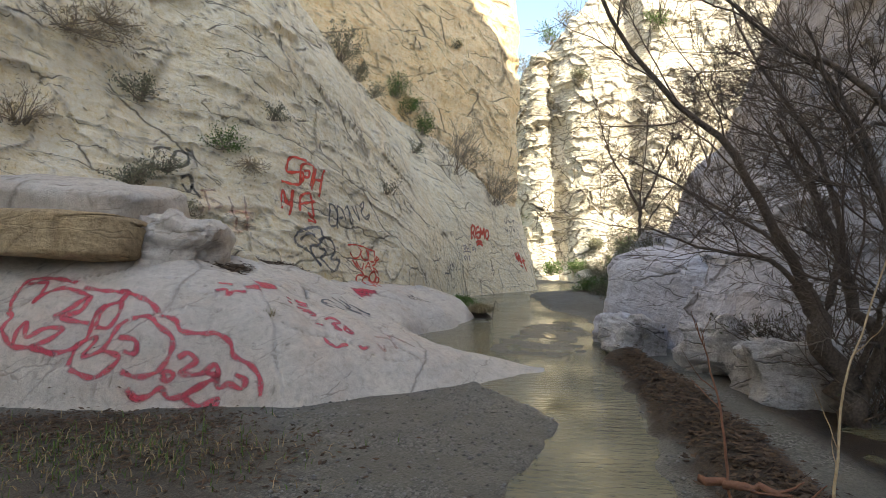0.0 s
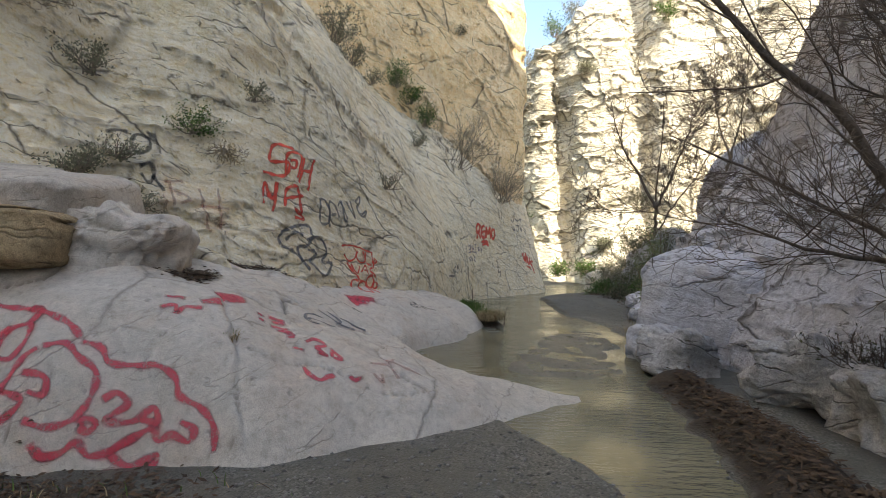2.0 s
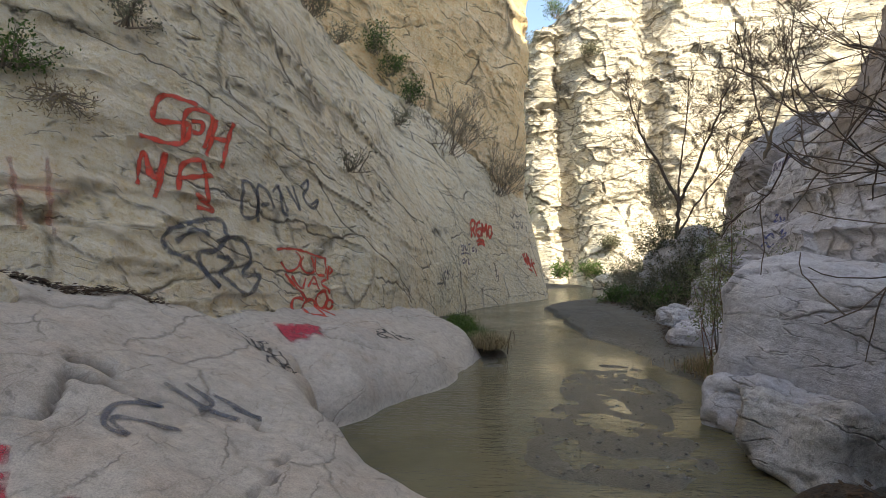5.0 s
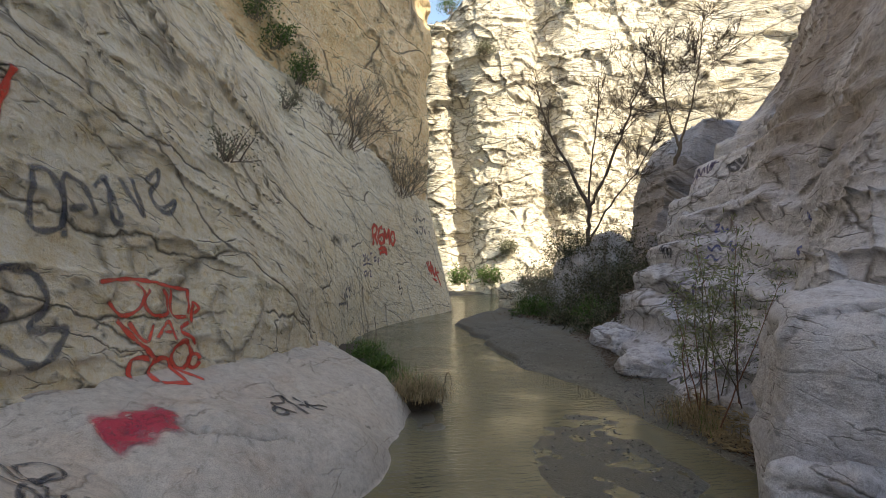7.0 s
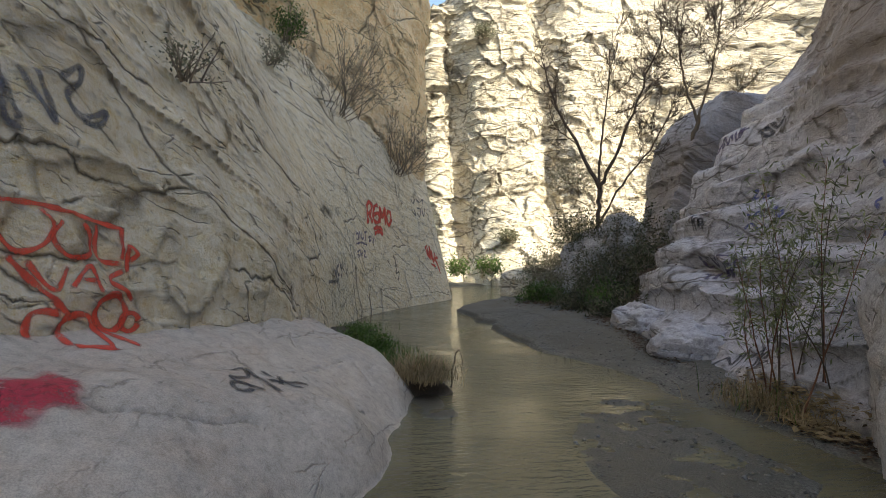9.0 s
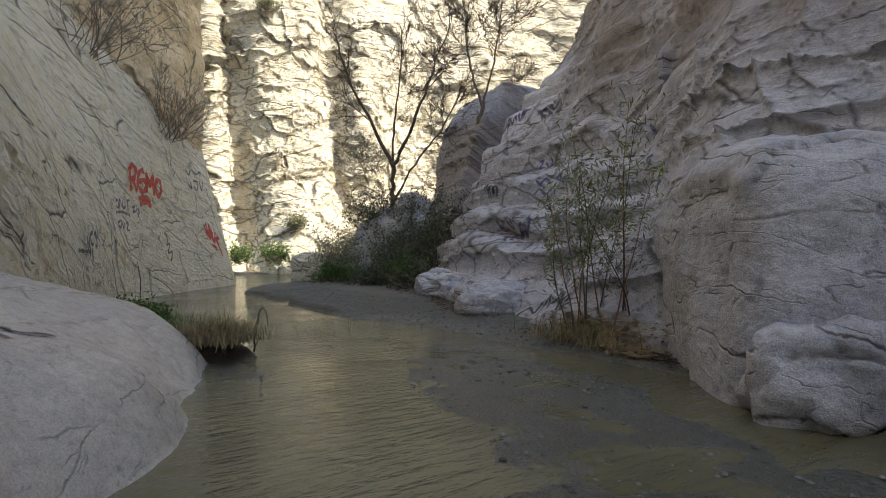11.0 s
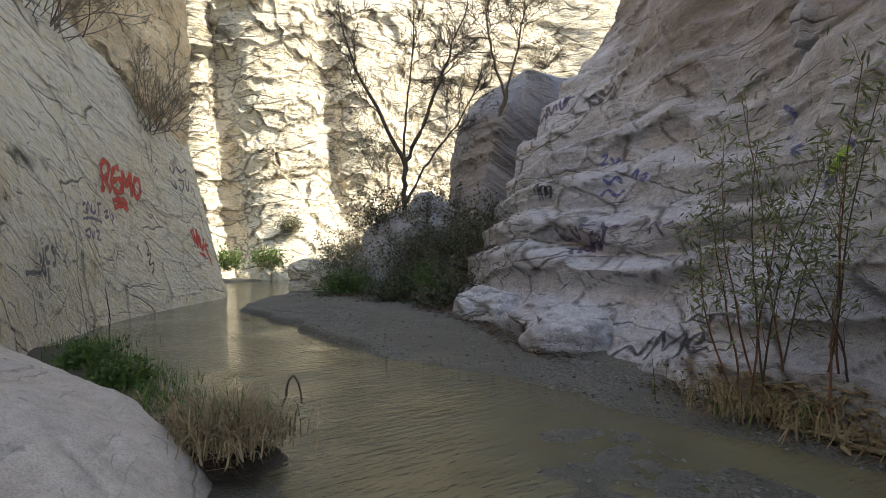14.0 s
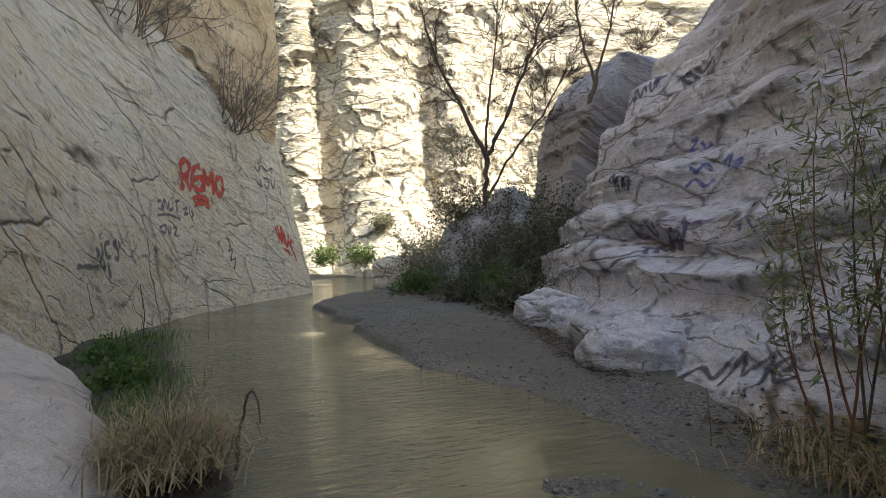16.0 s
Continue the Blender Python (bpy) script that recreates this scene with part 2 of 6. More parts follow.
def ground_material():
    m, t, b = shader("stream_gravel")
    co = nd(t, "ShaderNodeTexCoord").outputs["Object"]
    big = noise_at(t, co, 0.7, 5, 0.6)
    fine = noise_at(t, co, 35, 5, 0.7)
    vor = nd(t, "ShaderNodeTexVoronoi", [("Vector", co)], Scale=46.0)
    peb = ramp(t, vor.outputs["Color"], [(0.2, (0.066, 0.064, 0.056)), (0.55, (0.14, 0.136, 0.12)), (0.9, (0.25, 0.243, 0.22))])
    silt = ramp(t, fine, [(0.3, (0.088, 0.083, 0.068)), (0.7, (0.16, 0.15, 0.125))])
    base = mixed(t, ramp(t, big, [(0.42, (0, 0, 0)), (0.58, (1, 1, 1))]), silt, peb)
    mud = nd(t, "ShaderNodeAttribute", attribute_name="mud").outputs["Fac"]
    base = mixed(t, mud, base, ramp(t, fine, [(0.3, (0.028, 0.02, 0.014)), (0.7, (0.075, 0.052, 0.036))]))
    z = nd(t, "ShaderNodeSeparateXYZ", [("Vector", co)]).outputs["Z"]
    wet = nd(t, "ShaderNodeMapRange", [("Value", z)])
    wet.inputs["From Min"].default_value, wet.inputs["From Max"].default_value = 0.07, 0.015
    base = mixed(t, nd_scale(t, wet.outputs[0], 0.55), base, mixed(t, 1.0, base, (0.42, 0.42, 0.40), 'MULTIPLY'))
    t.links.new(base, b.inputs["Base Color"])
    rgh = nd(t, "ShaderNodeMapRange", [("Value", wet.outputs[0])])
    rgh.inputs["To Min"].default_value, rgh.inputs["To Max"].default_value = 0.9, 0.42
    t.links.new(rgh.outputs[0], b.inputs["Roughness"])
    h = nd(t, "ShaderNodeMath", [(0, vor.outputs["Distance"]), (1, fine)], operation='SUBTRACT').outputs[0]
    bp = nd(t, "ShaderNodeBump", [("Height", h)], Strength=0.6, Distance=0.02)
    bp.invert = True
    t.links.new(bp.outputs["Normal"], b.inputs["Normal"])
    return m


def water_material():
    m, t, b = shader("muddy_stream_water")
    co = nd(t, "ShaderNodeTexCoord").outputs["Object"]
    f = noise_at(t, co, 0.8, 4, 0.55)
    base = ramp(t, f, [(0.3, (0.10, 0.093, 0.054)), (0.7, (0.165, 0.152, 0.096))])
    t.links.new(base, b.inputs["Base Color"])
    b.inputs["Roughness"].default_value = 0.07
    b.inputs["IOR"].default_value = 1.33
    calm = ramp(t, noise_at(t, co, 0.45, 2, 0.5), [(0.35, (0.12, 0.12, 0.12)), (0.6, (1, 1, 1))])
    rip = noise_at(t, co, 7.5, 3, 0.5, (0.45, 1.7, 1), (0, 0, 0.25))
    rip2 = noise_at(t, co, 19, 3, 0.5, (0.7, 1.4, 1), (0, 0, -0.3))
    h = nd(t, "ShaderNodeMath", [(0, rip), (1, nd_scale(t, rip2, 0.35))], operation='ADD').outputs[0]
    h = nd(t, "ShaderNodeMath", [(0, h), (1, calm)], operation='MULTIPLY').outputs[0]
    bp = nd(t, "ShaderNodeBump", [("Height", h)], Strength=1.0, Distance=0.05)
    t.links.new(bp.outputs["Normal"], b.inputs["Normal"])
    return m


GROUND = ground_material()
WATER = water_material()
BARK = plain_material("grey_brown_bark", (0.055, 0.042, 0.034), (0.15, 0.12, 0.10), 30, 0.9, 0.5)
TWIG = plain_material("dark_twig_bark", (0.06, 0.045, 0.038), (0.14, 0.11, 0.09), 40, 0.9, 0.2, random_amount=0.4)
TWIG_GREY = plain_material("dry_grey_twig", (0.15, 0.12, 0.09), (0.30, 0.25, 0.20), 40, 0.9, 0.2, random_amount=0.4)
BARK_PALE = plain_material("pale_brown_bark", (0.12, 0.095, 0.07), (0.24, 0.19, 0.15), 30, 0.9, 0.4)
TWIG_RED = plain_material("reddish_twig_bark", (0.10, 0.045, 0.03), (0.22, 0.11, 0.07), 40, 0.8, 0.2, random_amount=0.4)
TWIG_PALE = plain_material("pale_dry_stalk", (0.30, 0.22, 0.13), (0.48, 0.38, 0.25), 40, 0.85, 0.2)
LEAF = plain_material("willow_leaf", (0.12, 0.15, 0.075), (0.24, 0.27, 0.14), 30, 0.6, 0, random_amount=0.5, translucent=0.3)
LEAF_GREEN = plain_material("fresh_green_leaf", (0.045, 0.095, 0.02), (0.11, 0.18, 0.045), 30, 0.6, 0, random_amount=0.5, translucent=0.3)
LEAF_GREY = plain_material("grey_green_leaf", (0.12, 0.125, 0.08), (0.24, 0.235, 0.16), 30, 0.7, 0, random_amount=0.5, translucent=0.2)
LEAF_DARK = plain_material("dark_thicket_leaf", (0.045, 0.05, 0.028), (0.11, 0.115, 0.065), 30, 0.75, 0, random_amount=0.5, translucent=0.15)
STRAW = plain_material("dry_straw", (0.19, 0.14, 0.08), (0.36, 0.285, 0.17), 30, 0.8, 0, random_amount=0.5, translucent=0.15)
LITTER = plain_material("dead_leaf_litter", (0.03, 0.021, 0.015), (0.10, 0.066, 0.044), 25, 0.9, 0, random_amount=0.6)
PEBBLE = plain_material("river_pebble", (0.09, 0.088, 0.084), (0.23, 0.225, 0.215), 12, 0.75, 0.2, random_amount=0.6)


# ---- mesh helpers ----
def mesh_object(name, verts, faces, material, parent=None, smooth=True, attributes=None):
    me = bpy.data.meshes.new(name)
    verts = np.asarray(verts, dtype=np.float32)
    if isinstance(faces, np.ndarray):
        k = faces.shape[1]
        me.vertices.add(len(verts))
        me.vertices.foreach_set("co", verts.ravel())
        me.loops.add(faces.size)
        me.loops.foreach_set("vertex_index", faces.astype(np.int32).ravel())
        me.polygons.add(len(faces))
        me.polygons.foreach_set("loop_start", np.arange(0, faces.size, k, dtype=np.int32))
        me.update(calc_edges=True)
    else:
        me.from_pydata([tuple(map(float, v)) for v in verts], [], faces)
        me.update()
    me.polygons.foreach_set("use_smooth", np.full(len(me.polygons), smooth))
    for key, vals in (attributes or {}).items():
        a = me.attributes.new(key, 'FLOAT', 'POINT')
        a.data.foreach_set("value", np.asarray(vals, dtype=np.float32))
    me.materials.append(material)
    ob = new(name, me)
    if parent:
        ob.parent = parent
    return ob


def grid_faces(nu, nv, flip=False):
    i = np.arange(nu * nv).reshape(nu, nv)
    q = np.stack([i[:-1, :-1], i[1:, :-1], i[1:, 1:], i[:-1, 1:]], -1).reshape(-1, 4)
    return q[:, ::-1].copy() if flip else q


def grid_normals(P):
    du, dv = np.gradient(P, axis=0), np.gradient(P, axis=1)
    n = np.cross(du, dv)
    return n / np.maximum(np.linalg.norm(n, axis=2, keepdims=True), 1e-9)


def turn_matrix(dip):
    return np.array(Euler(dip).to_matrix())


def strata(p, dip, thick, length, depth, seed, bed_step=0.6, block_step=0.6, round_off=0.07, width=0.02, massive=0.35, wave=1.0, swell=0.9, cut=0.08, closed=0.0):
    """Relief of bedded, jointed rock at the points p: beds and blocks set back or proud with worn edges. Gives relief and joint strength."""
    q = p @ turn_matrix(dip).T
    w1, w2, w3 = fbm(p * 0.30, 4, seed + 40), fbm(p * 0.45 + 9, 4, seed + 50), fbm(p * 0.45 + 21, 4, seed + 60)
    d = (q[:, 2] + 0.75 * wave * w1 * thick ** 0.5 + 0.10 * wave * fbm(p * 1.6, 3, seed + 44)) / thick
    d = d + 0.36 * vnoise(np.stack([d * 0.8, d * 0 + seed, d * 0], 1), seed)
    k = np.floor(d)
    f = d - k
    bed_gap = np.minimum(f, 1 - f) * thick
    zero = np.zeros_like(k)
    bed = hash3(k, zero, zero, seed + 5)
    a = (q[:, 0] + 0.55 * w2) / length + bed * 17 + 0.2 * f
    b = (q[:, 1] + 0.55 * w3) / length + bed * 31 - 0.2 * f
    i, j = np.floor(a), np.floor(b)
    block = hash3(k, i, j, seed + 6)
    gap = np.minimum(np.minimum(a - i, 1 - a + i), np.minimum(b - j, 1 - b + j)) * length
    whole = sstep(-0.35, 0.45, fbm(p * 0.22 + 5, 3, seed + 70)) * (1 - massive) + (1 - massive) * 0.3
    broken = np.clip(whole, 0, 1)
    relief = depth * broken * (bed_step * (bed - 0.5) * 2 + block_step * (block - 0.5) * 2)
    edge = np.exp(-bed_gap / round_off) + 0.8 * np.exp(-gap / round_off)
    relief -= depth * (0.25 + 0.6 * broken) * 0.55 * np.minimum(edge, 1.2)
    relief += depth * swell * fbm(p * 0.55, 3, seed + 80) + 0.035 * fbm(p * 2.4, 5, seed + 85)
    open1 = sstep(-0.2 + closed, 0.5 + closed, fbm(p * 0.7 + 3, 3, seed + 90))
    open2 = sstep(0.0, 0.6, fbm(p * 0.8 + 8, 3, seed + 95)) * sstep(0.3, 0.7, block)
    seam = np.exp(-(bed_gap / width) ** 2) * open1 + np.exp(-(gap / width) ** 2) * open2
    relief -= cut * np.minimum(seam, 1)
    return relief, np.clip(seam, 0, 1)


def blocks(p, size, step, groove, seed, width=0.05, warp=0.25):
    """Relief of irregular broken blocks about `size` metres across, with open joints between some of them. Gives relief and joint strength."""
    q = p + warp * np.stack([fbm(p * 0.8, 3, seed), fbm(p * 0.8 + 7, 3, seed + 3), fbm(p * 0.8 + 15, 3, seed + 6)], 1)
    gap, cell = worley(q / np.array(size), seed + 9)
    gap = gap * min(size)
    gate = sstep(-0.45, 0.25, fbm(p * 0.6 + 11, 3, seed + 12))
    relief = step * (cell - 0.5) * 2 - groove * np.exp(-gap / (2.2 * width)) * (0.35 + 0.65 * gate)
    return relief, np.exp(-(gap / width) ** 2) * gate


# ---- the canyon ----
def wall_sheet(name, ys, levels, tables, y_steps, z_steps, far_x, material, frac, label, flip=False, rise=None, terrace=None, varnish=None, cap=None):
    """A canyon wall: for each y a profile through the given x at fixed heights, running back on to a plateau."""
    cols = np.stack([hermite(ys, tb, y_steps) for tb in tables], 1)
    P = np.zeros((len(y_steps), len(z_steps) + 3, 3))
    for k, y in enumerate(y_steps):
        P[k, :-3, 0] = hermite(levels, cols[k], z_steps if terrace is None else terrace(y, z_steps))
    P[:, :, 1] = y_steps[:, None]
    P[:, :-3, 2] = z_steps
    top = z_steps[-1]
    for j, f in ((-3, 0.12), (-2, 0.45), (-1, 1.0)):
        P[:, j, 0] = P[:, -4, 0] * (1 - f) + far_x * f
        P[:, j, 2] = top + 3 * f
    if rise is not None:
        g = hermite(*rise, y_steps)[:, None]
        P[:, :, 2] = np.where(P[:, :, 2] > 9, 9 + (P[:, :, 2] - 9) * g, P[:, :, 2])
    if cap is not None:
        over = np.maximum(P[:, :, 2] - hermite(*cap, y_steps)[:, None], 0)
        P[:, :, 0] += 2.0 * over
        P[:, :, 2] -= 0.94 * over
    N = grid_normals(P)
    if flip:
        N = -N
    flat = P.reshape(-1, 3)
    relief, seam = frac(flat)
    P = P + N * relief.reshape(P.shape[:2])[:, :, None]
    marks = {"seam": seam}
    if varnish is not None:
        marks["varnish"] = varnish(flat)
    return tagged(mesh_object(name, P.reshape(-1, 3), grid_faces(*P.shape[:2], flip), material, attributes=marks),
                  label, "cliff", kind="structure")


LEFT_Y = (-22, 4, 9, 11, 12.5, 14, 16, 18, 21, 24, 27.5, 30, 33, 34.6, 40)
LEFT_Z = (-0.6, 2, 4, 6.5, 10, 16, 24)
LEFT_X = (
    (-9, -8, -5.6, -4.4, -3.3, -2.6, -1.7, -0.7, -0.2, 0.2, 1.3, 2.9, 5.0, 5.3, 3.0),
    (-9.3, -8.4, -6.4, -5.0, -3.7, -2.95, -1.95, -0.95, -0.5, 0.1, 1.1, 2.4, 4.35, 4.75, 2.4),
    (-9.6, -8.8, -7.2, -5.8, -4.8, -3.4, -2.4, -1.9, -1.1, -0.5, 0.9, 2.2, 3.9, 4.2, 1.6),
    (-10, -9.2, -7.7, -6.4, -5.5, -4.0, -3.3, -2.8, -2.2, -1.9, -0.1, 1.4, 3.3, 3.4, 0.4),
    (-10.5, -9.8, -8.4, -7.4, -6.7, -5.6, -5.0, -4.8, -4.8, -4.6, -2.9, -1.0, 1.5, 1.0, -2),
    (-11, -10.6, -9.5, -9, -8.7, -8.4, -8.2, -8, -8, -8, -7, -6, -4, -4, -5),
    (-13, -12.6, -12, -12, -12, -12, -12, -12, -12, -12, -12, -11, -10, -10, -10))
left_y = np.interp(np.linspace(0, 1, 680), (0, 0.02, 0.08, 0.58, 0.97, 1), (-22, 4, 9, 20, 35, 40))
left_z = np.interp(np.linspace(0, 1, 230), (0, 0.55, 0.86, 1), (-0.6, 4.5, 10, 24))


def left_relief(p):
    r, s = strata(p, (0.55, 0.30, 0.2), 0.95, 2.6, 0.17, 3, 0.38, 0.6, 0.06, 0.018, 0.2, 0.35, 0.6)
    r2, s2 = strata(p, (0.06, 0.05, 0.4), 0.62, 1.1, 0.11, 8, 0.4, 0.9, 0.05, 0.014, 0.0, 0.25, 0.5)
    flute = fbm(np.stack([p[:, 1] * 1.5, p[:, 2] * 0.45, p[:, 0] * 0], 1), 3, 401)
    r = r - 0.16 * np.abs(flute) * sstep(15.8, 17, p[:, 1]) * sstep(22, 19, p[:, 1]) * sstep(3.2, 2.2, p[:, 2]) + (0.18 + 0.2 * sstep(19, 23, p[:, 1])) * fbm(p * 0.45, 3, 405)
    calm = 1 - 0.45 * sstep(12.5, 14.5, p[:, 1]) * sstep(6.0, 3.5, p[:, 2] - 0.05 * (p[:, 1] - 14)) - 0.45 * sstep(19, 22, p[:, 1])
    q = p @ turn_matrix((0.45, 0.30, 0.2)).T
    r3, s3 = blocks(q, (1.6, 1.6, 0.7), 0.014, 0.022, 411, 0.016, 0.15)
    return (0.65 * r + 0.75 * r2) * calm + r3, np.maximum(np.maximum(0.8 * s, 0.5 * s2), 0.8 * s3)


wall_sheet("cliff_left", LEFT_Y, LEFT_Z, LEFT_X, left_y, left_z, -70.0, LIME_LEFT, left_relief,
           "tall pale limestone canyon wall, fissured and sprayed with graffiti", flip=True)

RIGHT_Y = (-48, 2, 8, 10, 12, 14, 15.7, 17, 18.5, 20, 22.3, 24, 27, 30, 32, 36, 46)
RIGHT_Z = (-0.6, 1, 2, 3.5, 5.5, 8, 14, 24)
RIGHT_X = (
    (8, 6.5, 5.4, 4.9, 4.7, 4.6, 4.75, 4.85, 5.15, 5.45, 6.3, 7, 9, 11, 12.5, 16, 24),
    (8.3, 6.8, 5.9, 5.3, 5.2, 5.1, 5.5, 5.9, 6.9, 6.9, 7.2, 8, 9.6, 11.3, 13, 16.5, 25),
    (8.6, 7, 6.3, 5.8, 5.7, 5.7, 5.8, 7.0, 7.6, 7.9, 7.7, 8.7, 10.2, 11.5, 13.3, 17, 26),
    (9, 7.4, 6.7, 6.3, 6.3, 6.4, 6.6, 7.6, 8.4, 8.8, 9.3, 9.6, 11, 11.7, 13.6, 18, 27),
    (9.5, 8, 7.2, 6.9, 6.9, 7.1, 7.5, 8.2, 9.2, 9.6, 11, 11.2, 12, 12, 14, 19, 28),
    (10, 8.6, 7.8, 7.6, 7.6, 8, 8.6, 9.3, 10.1, 10.8, 12.2, 13.2, 14, 14, 16, 21, 30),
    (11, 9.5, 8.8, 8.6, 8.8, 9.4, 10, 10.4, 11.0, 11.8, 13.2, 14.4, 16, 17, 20, 24, 33),
    (13, 11, 10.5, 10.5, 11, 12, 12.5, 13, 13.4, 14, 15.2, 16.4, 18, 20, 24, 30, 38))
right_y = np.interp(np.linspace(0, 1, 640), (0, 0.04, 0.12, 0.78, 0.94, 1), (-48, 4, 9, 25, 33, 46))
right_z = np.interp(np.linspace(0, 1, 240), (0, 0.5, 0.84, 1), (-0.6, 4.0, 9.5, 24))


def right_relief(p):
    r, s = strata(p, (0.08, -0.10, 0.3), 0.85, 1.6, 0.20, 23, 0.3, 0.85, 0.06, 0.022, 0.1, 0.4, 0.6)
    r2, s2 = strata(p, (0.05, -0.06, 0.5), 0.40, 0.8, 0.09, 29, 0.4, 0.9, 0.035, 0.016, 0.0, 0.4, 0.4)
    r3, s3 = blocks(p, (1.1, 1.1, 0.5), 0.02, 0.035, 421, 0.018, 0.15)
    r, s = 0.8 * r + 0.4 * r2 + r3, np.maximum(np.maximum(0.8 * s, 0.5 * s2), s3)
    far = sstep(30, 40, p[:, 1])
    return r * (0.75 - 0.2 * sstep(16, 18, p[:, 1]) * sstep(5, 3, p[:, 2])) * (1 + far), s


def right_varnish(p):
    """Where brown rock varnish covers the grey stone: the upper wall and the block at its end."""
    n = fbm(p * np.array((0.5, 0.5, 0.2)), 4, 331)
    up = sstep(2.9, 4.6, p[:, 2] + 0.9 * n - 0.5 * np.maximum(p[:, 1] - 18, 0))
    down = 0.75 + 0.25 * sstep(15.0, 18.5, p[:, 1] + 1.2 * n)
    block = sstep(24.5, 26.5, p[:, 1] + n) * sstep(0.8, 1.8, p[:, 2] + 0.5 * n) * sstep(6.6, 5.6, p[:, 2])
    return np.clip(np.maximum(0.7 * up * down * sstep(-0.9, 0.2, n + 0.2), 0.6 * block), 0, 0.8)


def right_terrace(y, z):
    """Bedding ledges: the wall steps back at uneven heights instead of sloping."""
    amount = float(sstep(15.8, 17.2, y) * sstep(29, 26, y))
    p = np.stack([np.full_like(z, y) * 0.5, z * 0.6, np.zeros_like(z)], 1)
    d = (z + 0.22 * fbm(p, 4, 311) + 0.035 * (y - 18)) / 0.78
    d = d + 0.33 * vnoise(np.stack([d * 0.7, np.full_like(d, y * 0.12), d * 0], 1), 317)
    k = np.floor(d)
    f = d - k
    stepped = z + 0.78 * (sstep(0.6, 1.0, f) - f)
    w = amount * sstep(7.0, 5.5, z) * sstep(0.5, 1.1, z + 0.45 * (y - 18.8))
    return z * (1 - w) + stepped * w


# rise: unseen top made up to block sun from the left wall, cut beyond y=22
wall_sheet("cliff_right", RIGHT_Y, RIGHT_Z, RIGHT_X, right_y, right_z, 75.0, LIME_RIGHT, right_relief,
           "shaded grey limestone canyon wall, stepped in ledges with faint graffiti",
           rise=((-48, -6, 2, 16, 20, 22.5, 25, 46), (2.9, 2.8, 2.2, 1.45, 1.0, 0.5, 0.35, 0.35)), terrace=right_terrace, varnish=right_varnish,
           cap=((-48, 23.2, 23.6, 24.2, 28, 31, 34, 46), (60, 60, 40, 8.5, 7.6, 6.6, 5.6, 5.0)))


def far_cliff():
    xs = np.interp(np.linspace(0, 1, 560), (0, 0.06, 0.88, 1), (-8, 3, 24, 50))
    v = np.interp(np.linspace(0, 1, 320), (0, 0.96, 1), (0, 1, 1.04))
    foot = hermite((-8, 3, 6, 8, 10, 13, 16, 20, 26, 36, 50), (54, 50, 46, 44, 42.5, 41.5, 40.5, 40.5, 38.5, 34, 30), xs)
    top = hermite((-8, 2, 4, 6, 10, 14, 20, 30, 50), (13, 14, 15.5, 17.5, 22, 27, 34, 40, 44), xs)
    P = np.zeros((len(xs), len(v) + 2, 3))
    P[:, :, 0] = xs[:, None]
    z = top[:, None] * v[None, :] - 0.5
    back = hermite((0, 2, 5, 9, 14, 20, 30, 46), (0, 1.7, 3.4, 4.4, 5.4, 6.8, 9.8, 16), z.ravel()).reshape(z.shape)
    P[:, :-2, 1] = foot[:, None] + back
    P[:, :-2, 2] = z
    for j, f in ((-2, 8), (-1, 60)):
        P[:, j, 1] = P[:, -3, 1] + f
        P[:, j, 2] = P[:, -3, 2] + f * 0.05
    gully = np.exp(-((xs - 8.6) / 0.7) ** 2)[:, None] * 1.6 + np.exp(-((xs - 14.5) / 1.0) ** 2)[:, None] * 1.2
    P[:, :, 1] += gully
    N = -grid_normals(P)
    flat = P.reshape(-1, 3)
    r0, s0 = strata(flat, (0.05, 0.10, 0.15), 2.3, 3.4, 0.24, 61, 0.4, 0.8, 0.07, 0.06, 0.0, 0.5, 0.4, 0.15)
    r1, s1 = blocks(flat, (2.0, 2.0, 1.0), 0.13, 0.13, 431, 0.06, 0.35)
    r3, s3 = blocks(flat, (0.9, 0.9, 0.5), 0.04, 0.06, 441, 0.04, 0.2)
    mask = sstep(-0.5, 0.4, fbm(flat * 0.16, 3, 447))
    r1, s1 = r0 + r1 + r3 * (0.4 + 0.6 * mask), np.maximum.reduce([0.7 * s0, s1, 0.8 * mask * s3])
    q = flat * np.array((1 / 3.2, 1 / 3.2, 1 / 7.0))
    r2 = 0.7 * fbm(q * 0.8, 2, 99)
    P = P + N * (r1 + r2).reshape(P.shape[:2])[:, :, None]
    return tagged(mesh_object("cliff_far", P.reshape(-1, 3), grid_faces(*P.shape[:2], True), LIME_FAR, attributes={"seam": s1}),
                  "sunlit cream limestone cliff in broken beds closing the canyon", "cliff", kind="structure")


far_cliff()


